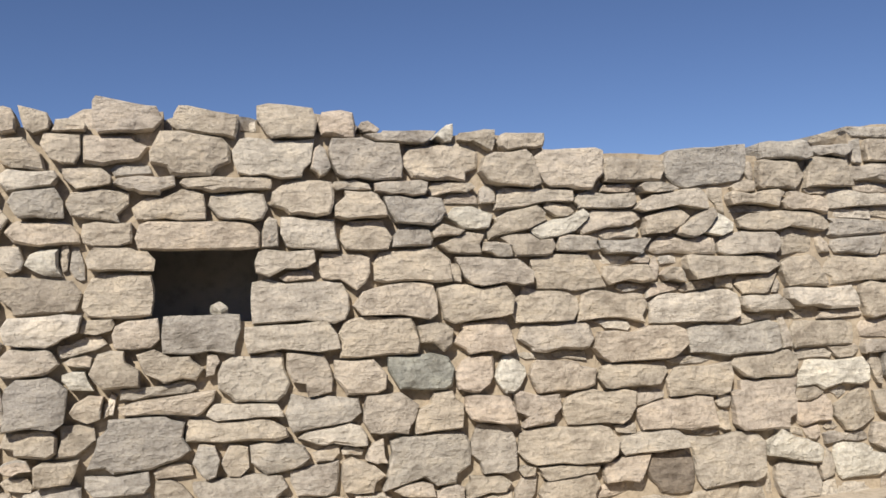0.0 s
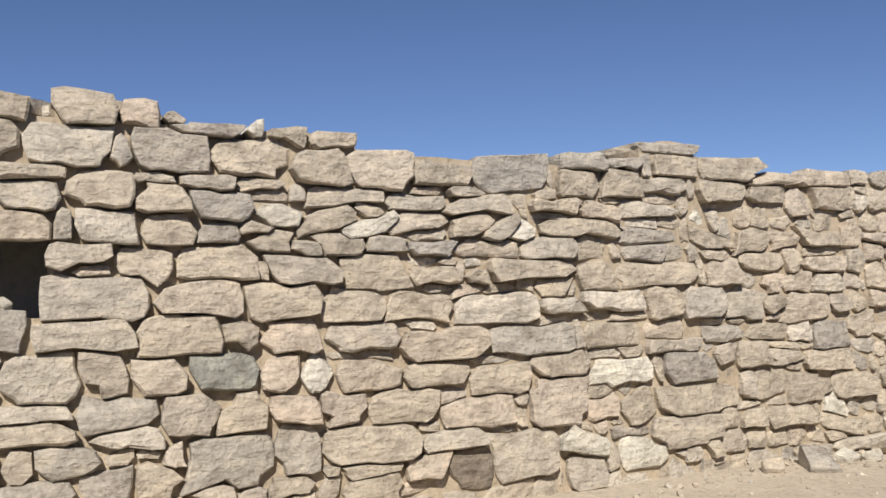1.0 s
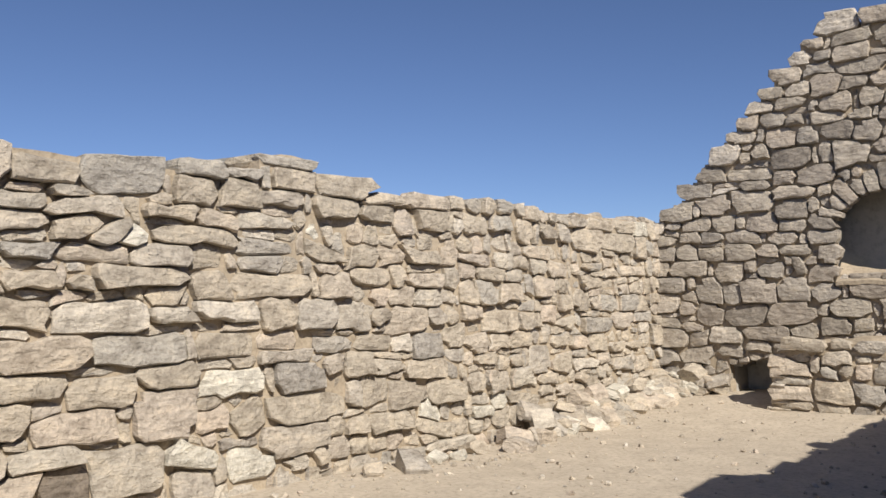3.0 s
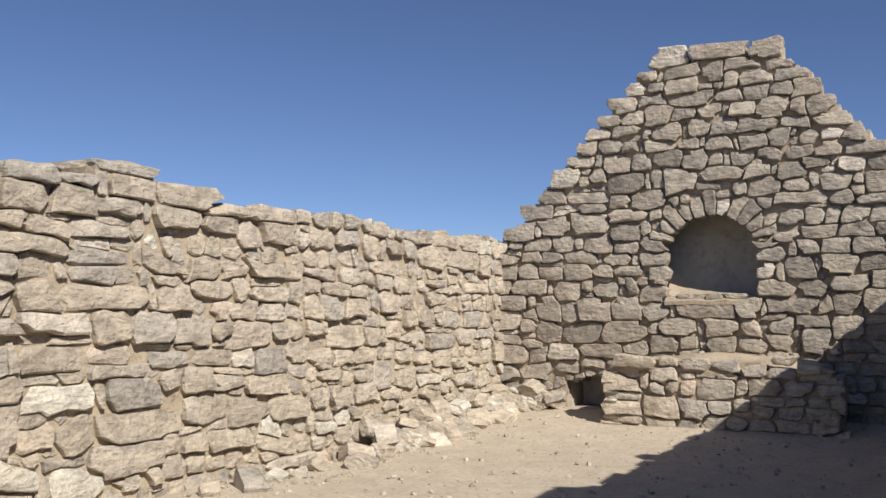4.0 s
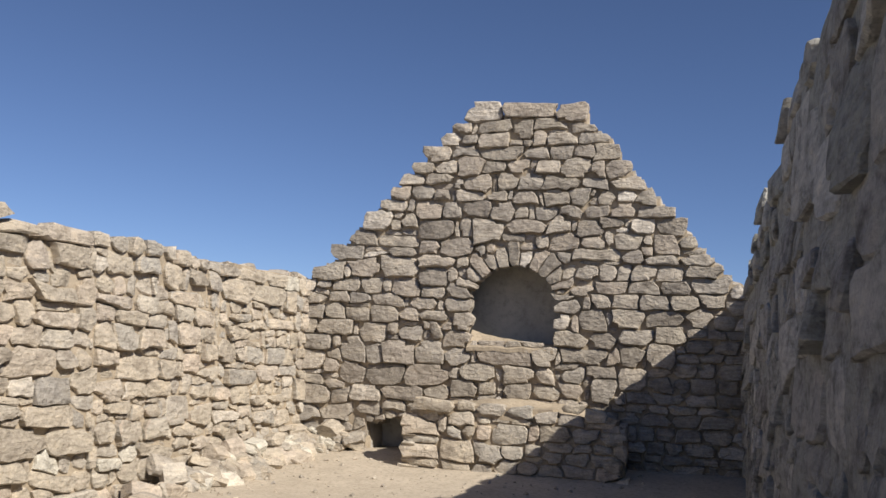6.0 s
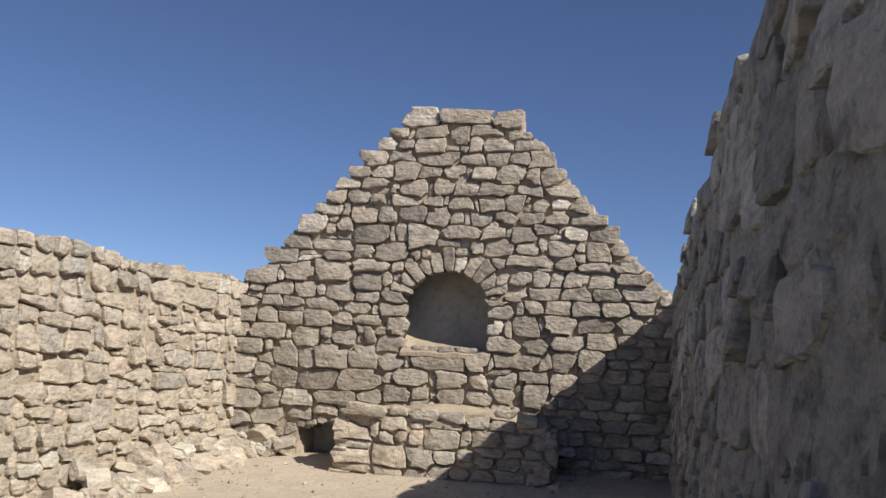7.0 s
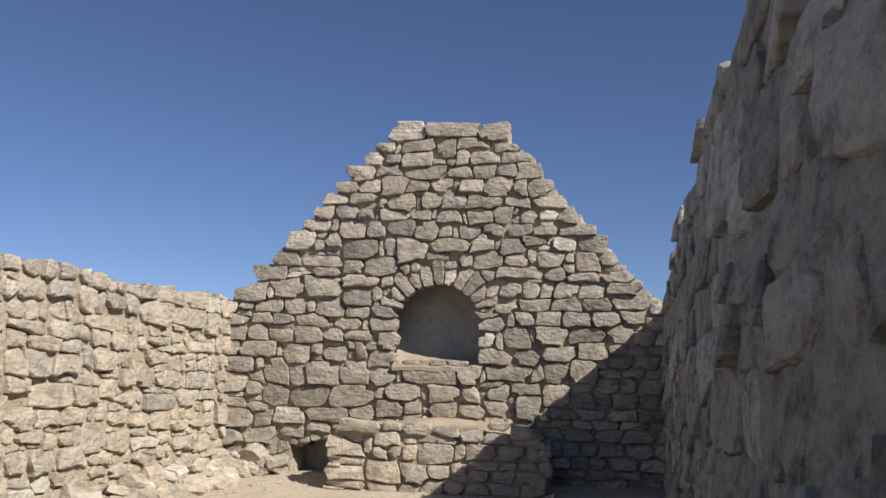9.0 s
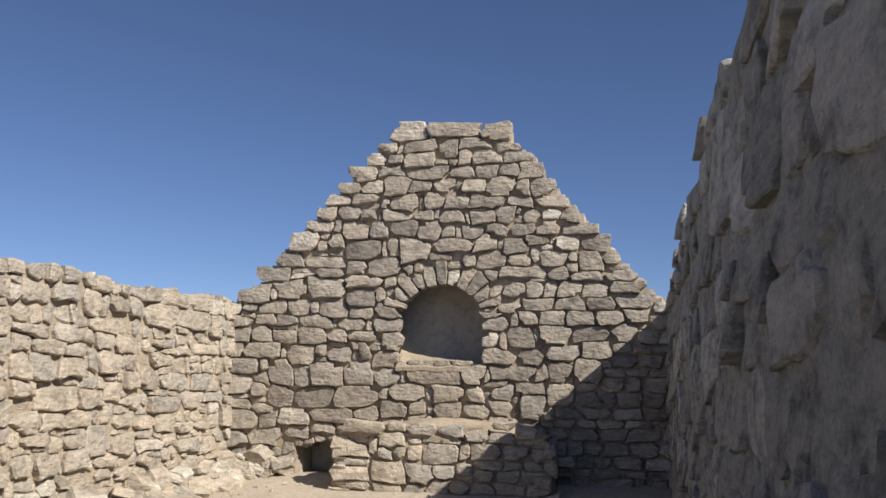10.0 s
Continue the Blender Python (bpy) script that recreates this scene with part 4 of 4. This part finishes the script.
cu, ru = (NICHE[0] + NICHE[1]) / 2, (NICHE[1] - NICHE[0]) / 2
for k in range(13):
    a = math.pi * (0.04 + 0.92 * k / 12)
    long_side = 0.30 + 0.05 * math.sin(k * 2.3)
    gable.lay(cu + math.cos(a) * (ru + long_side / 2), NICHE[3] - ru * 0.9 + math.sin(a) * (ru * 0.9 + long_side / 2), long_side, 0.135, math.degrees(a), 0.03)
gable.drop(lambda u, z, w, h: -4.85 < u < -3.95 and z < 0.70)
gable.bed(lambda u: along(GABLE_TOP, u))
gable.fill(rng, (0.2, 0.42), (0.12, 0.22))
gable.core("mortar_core", wall_gable, 0.24, 0.055, 0.0, 0.06,
           clear=lambda u, z: not (NICHE[0] - 0.08 < u < NICHE[1] + 0.08 and NICHE[2] < z < NICHE[3] + 0.08
                                   and (z < NICHE[3] - 0.5 or math.hypot(u - (NICHE[0] + NICHE[1]) / 2, (z - NICHE[3] + 0.52) / 0.9) < 0.66)))
alcove = gable.behind(0.24, (NICHE[0] - 0.4, NICHE[1] + 0.3, NICHE[2] - 0.05, NICHE[3] + 0.2))
alcove.core("wall_backing", wall_gable, 0.5, 0.0, material=mat_plaster)
gable.build(wall_gable, mat_grey, mat_grey_rest, rng, lambda u, z: z > 1.2, proud=lambda u: 0.045)
gable.crown(wall_gable, mat_grey_rest, rng, 0.7, 0.0, 0.20)
part("niche_back", box_bm(-4.9, -1.4, GABLE_Y + 0.745, GABLE_Y + 0.86, 0.0, 3.4), mat_plaster, wall_gable)

# ---- long wall beside the camera, in shade ----
RIGHT_TOP = [(-3.0, 3.3), (3.0, 3.18), (4.4, 3.0), (5.0, 3.2), (5.6, 3.24), (5.9, 2.98), (7.0, 2.92), (7.9, 2.98), (8.4, 2.95), (9.4, 2.91), (11.0, 2.72), (12.4, 2.62)]


def in_right(u, z):
    return z < along(RIGHT_TOP, -u)


wall_right = empty("wall_east", "rough stone wall in deep shade, broken stepped top", "stone wall")
right = Face((RIGHT_X, 0, 0), (0, -1, 0), (-1, 0, 0), -12.4, 3.0, 0.0, 3.4, in_right)
for k in range(70):
    right.lay(rng.uniform(-12.2, 1.0), rng.uniform(0.15, 2.7), rng.uniform(0.35, 0.85), rng.uniform(0.18, 0.42), rng.uniform(-12, 12), rng.uniform(-0.01, 0.04))
right.course((-8.0, 2.94, 0.34, 0.26, 8, 0.055), (-9.3, 2.82, 0.26, 0.22, -6, 0.035), (-5.75, 3.06, 0.2, 0.16, 12, 0.035), (-4.3, 2.95, 0.3, 0.2, -10, 0.02))
right.bed(lambda u: along(RIGHT_TOP, -u))
right.fill(rng, (0.35, 0.8), (0.16, 0.36), deep=(-0.015, 0.03))
right.core("mortar_core", wall_right, 0.7, 0.014, 0.06, material=mat_shade_rest)
right.build(wall_right, mat_shade, mat_shade_rest, rng, lambda u, z: -9.0 < u < -1.0, proud=lambda u: 0.03, rough=0.9, bulge=0.015, wave=0.012, joint=0.004)


# ---- low masonry bench against the gable ----
BENCH_Y = 11.65
BENCH_TOP = [(-3.92, 0.74), (-3.78, 0.87), (-3.2, 0.97), (-1.27, 0.94), (-1.05, 0.82)]
stone_bench = tagged(new("stone_bench"), "low rubble masonry bench built against the gable wall", "stone bench")
bench = Face((0, BENCH_Y, 0), (1, 0, 0), (0, -1, 0), -3.92, -1.05, 0.0, 1.1, lambda u, z: z < along(BENCH_TOP, u))
bench.course((-3.5, 0.99, 0.58, 0.15, -5, 0.09), (-3.07, 0.99, 0.24, 0.12), (-2.73, 0.96, 0.39, 0.15), (-2.34, 0.95, 0.33, 0.15), (-2, 0.9, 0.29, 0.16), (-1.67, 1.03, 0.3, 0.13), (-1.37, 0.96, 0.27, 0.16))
bench.course((-3.65, 0.67, 0.42, 0.16), (-3.65, 0.53, 0.39, 0.1), (-3.65, 0.37, 0.47, 0.19), (-3.64, 0.23, 0.39, 0.1), (-3.37, 0.75, 0.1, 0.18), (-3.13, 0.83, 0.38, 0.18), (-3.22, 0.65, 0.2, 0.15), (-3.01, 0.67, 0.17, 0.16), (-2.82, 0.66, 0.19, 0.2), (-2.47, 0.66, 0.48, 0.25), (-2.14, 0.69, 0.15, 0.18))
bench.course((-3.17, 0.41, 0.46, 0.27), (-2.75, 0.41, 0.33, 0.22), (-2.42, 0.42, 0.25, 0.16), (-2.16, 0.47, 0.25, 0.16), (-3.16, 0.16, 0.38, 0.19), (-2.83, 0.17, 0.28, 0.17))
bench.fill(rng, (0.2, 0.4), (0.12, 0.2))
bench.core("mortar_core", stone_bench, 0.74, 0.045, 0.0, 0.1)
bench.build(stone_bench, mat_warm, mat_warm_rest, rng, lambda u, z: True, joint=0.008, square=lambda u, z: u < -3.45)
for side, x in ((1, -1.05), (-1, -3.92)):
    end = Face((x, BENCH_Y, 0), (0, side, 0), (side, 0, 0), *((0.04, 0.72) if side > 0 else (-0.72, -0.04)), 0.0, 0.86, lambda u, z: z < 0.84)
    end.fill(rng, (0.2, 0.4), (0.12, 0.22))
    end.build(stone_bench, mat_warm, mat_warm_rest, rng, lambda u, z: True, joint=0.008)


right.crown(wall_right, mat_warm_rest, rng, 0.7, 0.0, 0.05)


def strip(name, parent, nu, nv, at, material, label=""):
    """A small uneven sheet of earth with a skirt, from a function of two parameters."""
    bm = bmesh.new()
    grid = [[bm.verts.new(at(i / nu, j / nv)) for i in range(nu + 1)] for j in range(nv + 1)]
    for j in range(nv):
        for i in range(nu):
            f = bm.faces.new((grid[j][i], grid[j][i + 1], grid[j + 1][i + 1], grid[j + 1][i]))
            f.smooth = True
    low = [bm.verts.new(v.co - Vector((0, 0, 0.05))) for v in grid[0]]
    for i in range(nu):
        bm.faces.new((low[i], low[i + 1], grid[0][i + 1], grid[0][i]))
    return part(name, bm, material, parent, label)


def ledge_at(a, b):
    x = -3.62 + a * 2.4
    z = 0.90 + 0.20 * b * math.sin(math.pi * min(1.0, 0.12 + a * 0.85)) + 0.05 * noise.noise(Vector((x * 3, b * 2, 1.0)))
    return (x, BENCH_Y + 0.02 + b * 0.76, z)


def sill_at(a, b):
    x = NICHE[0] - 0.06 + a * (NICHE[1] - NICHE[0] + 0.08)
    z = 1.78 + b * (0.09 + 0.16 * (1 - a) ** 2) + 0.02 * noise.noise(Vector((x * 5, b * 2, 4.0)))
    return (x, GABLE_Y - 0.03 + b * 0.3, z)


strip("earth_top", stone_bench, 36, 8, ledge_at, mat_mud, "pale earth and mortar washed onto the top")
strip("niche_sill", wall_gable, 18, 6, sill_at, mat_mud, "sloping mud-plastered sill")

# ---- fallen stones at the foot of the walls ----
ROCKS = []
for k in range(8):
    me = stone_shape(2000 + k, 1.4)
    me.materials.append(mat_pale if k % 4 == 1 else mat_warm)
    ROCKS.append(me)
rr = random.Random(21)
spots = [(LEFT_X + 0.12 + abs(rr.gauss(0, 0.22)), y) for y in (5.9, 6.3, 6.8, 7.1, 7.5, 7.9, 8.2, 8.5, 8.9, 9.2, 9.5, 9.8, 10.0, 10.3, 10.5, 10.8, 11.0, 11.2, 11.4, 11.6, 11.7, 11.9, 12.0, 12.1)]
spots += [(LEFT_X + 0.25 + 0.22 * k + rr.uniform(-0.05, 0.05), GABLE_Y - 0.15 - abs(rr.gauss(0, 0.14))) for k in range(3)]
heap = [(LEFT_X + 0.05 + abs(rr.gauss(0, 0.16)), rr.uniform(9.0, 12.2)) for k in range(40)]
heap += [(LEFT_X + rr.uniform(0.1, 0.9), GABLE_Y - 0.08 - abs(rr.gauss(0, 0.08))) for k in range(10)]
spots += heap
for x, y in spots:
    size = rr.uniform(0.13, 0.27)
    ob = new("fallen_stone", rr.choice(ROCKS))
    h = size * rr.uniform(0.5, 0.8)
    ob.matrix_world = Matrix.Translation((x, y, ground_height(x, y) + h * 0.30 + (0.38 * max(0.0, 1 - min(x - LEFT_X, GABLE_Y - y) / 0.3) * rr.random() if (x, y) in heap else 0.0))) @ Euler((rr.uniform(-0.5, 0.5), rr.uniform(-0.4, 0.4), rr.uniform(0, 6.28))).to_matrix().to_4x4() @ Matrix.Diagonal((size * 1.3, size, h, 1))
    tone = "pale grey" if ob.data.materials[0] == mat_pale else "tan"
    tagged(ob, tone + " angular building stone fallen at the wall foot", "stone", "fallen stones at the wall foot")

for k in range(44):
    x, y = LEFT_X + 0.10 + abs(rr.gauss(0, 0.20)), rr.uniform(8.4, 12.1)
    size = rr.uniform(0.15, 0.27)
    h = size * rr.uniform(0.4, 0.7)
    lift = 0.42 * max(0.0, 1 - (x - LEFT_X) / 0.42) * rr.random()
    ob = new("fallen_stone", rr.choice(ROCKS))
    ob.matrix_world = Matrix.Translation((x, y, ground_height(x, y) + h * 0.3 + lift)) @ Euler((rr.uniform(-0.5, 0.5), rr.uniform(0.2, 1.3), rr.uniform(-0.7, 0.7))).to_matrix().to_4x4() @ Matrix.Diagonal((size, size * 1.35, h, 1))
    tone = "pale grey" if ob.data.materials[0] == mat_pale else "tan"
    tagged(ob, tone + " flat building slab leaning on the wall foot", "stone", "fallen stones at the wall foot")

pebble = new("fallen_stone", ROCKS[1])
pebble.matrix_world = Matrix.Translation((LEFT_X - 0.1, 0.17, WINDOW[2] + 0.03)) @ Euler((0.4, 0.5, 0.9)).to_matrix().to_4x4() @ Matrix.Diagonal((0.09, 0.07, 0.06, 1))
tagged(pebble, "small white stone lying on the window ledge", "stone")

# ---- gravel ----
pv, pf = [], []
for k in range(1100):
    x, y = rr.uniform(LEFT_X + 0.1, 0.3), rr.uniform(3.5, 12.2)
    if k % 3 == 0:
        x = LEFT_X + 0.05 + abs(rr.gauss(0, 0.45))
    size = rr.choice((0.01, 0.012, 0.015, 0.015, 0.02, 0.025, 0.04))
    m = Matrix.Translation((x, y, ground_height(x, y) + size * 0.2)) @ Euler((rr.uniform(-1, 1), rr.uniform(-1, 1), rr.uniform(0, 6))).to_matrix().to_4x4() @ Matrix.Diagonal((size * 1.4, size, size * 0.8, 1))
    base = len(pv)
    me = ROCKS[k % 8]
    pv.extend((m @ v.co)[:] for v in me.vertices)
    pf.extend(tuple(base + i for i in p.vertices) for p in me.polygons)
gravel = bpy.data.meshes.new("gravel")
gravel.from_pydata(pv, [], pf)
gravel.materials.append(mat_warm_rest)
tagged(new("gravel", gravel), "scattered tan gravel and pebbles on the earth floor", "gravel", kind="stuff")
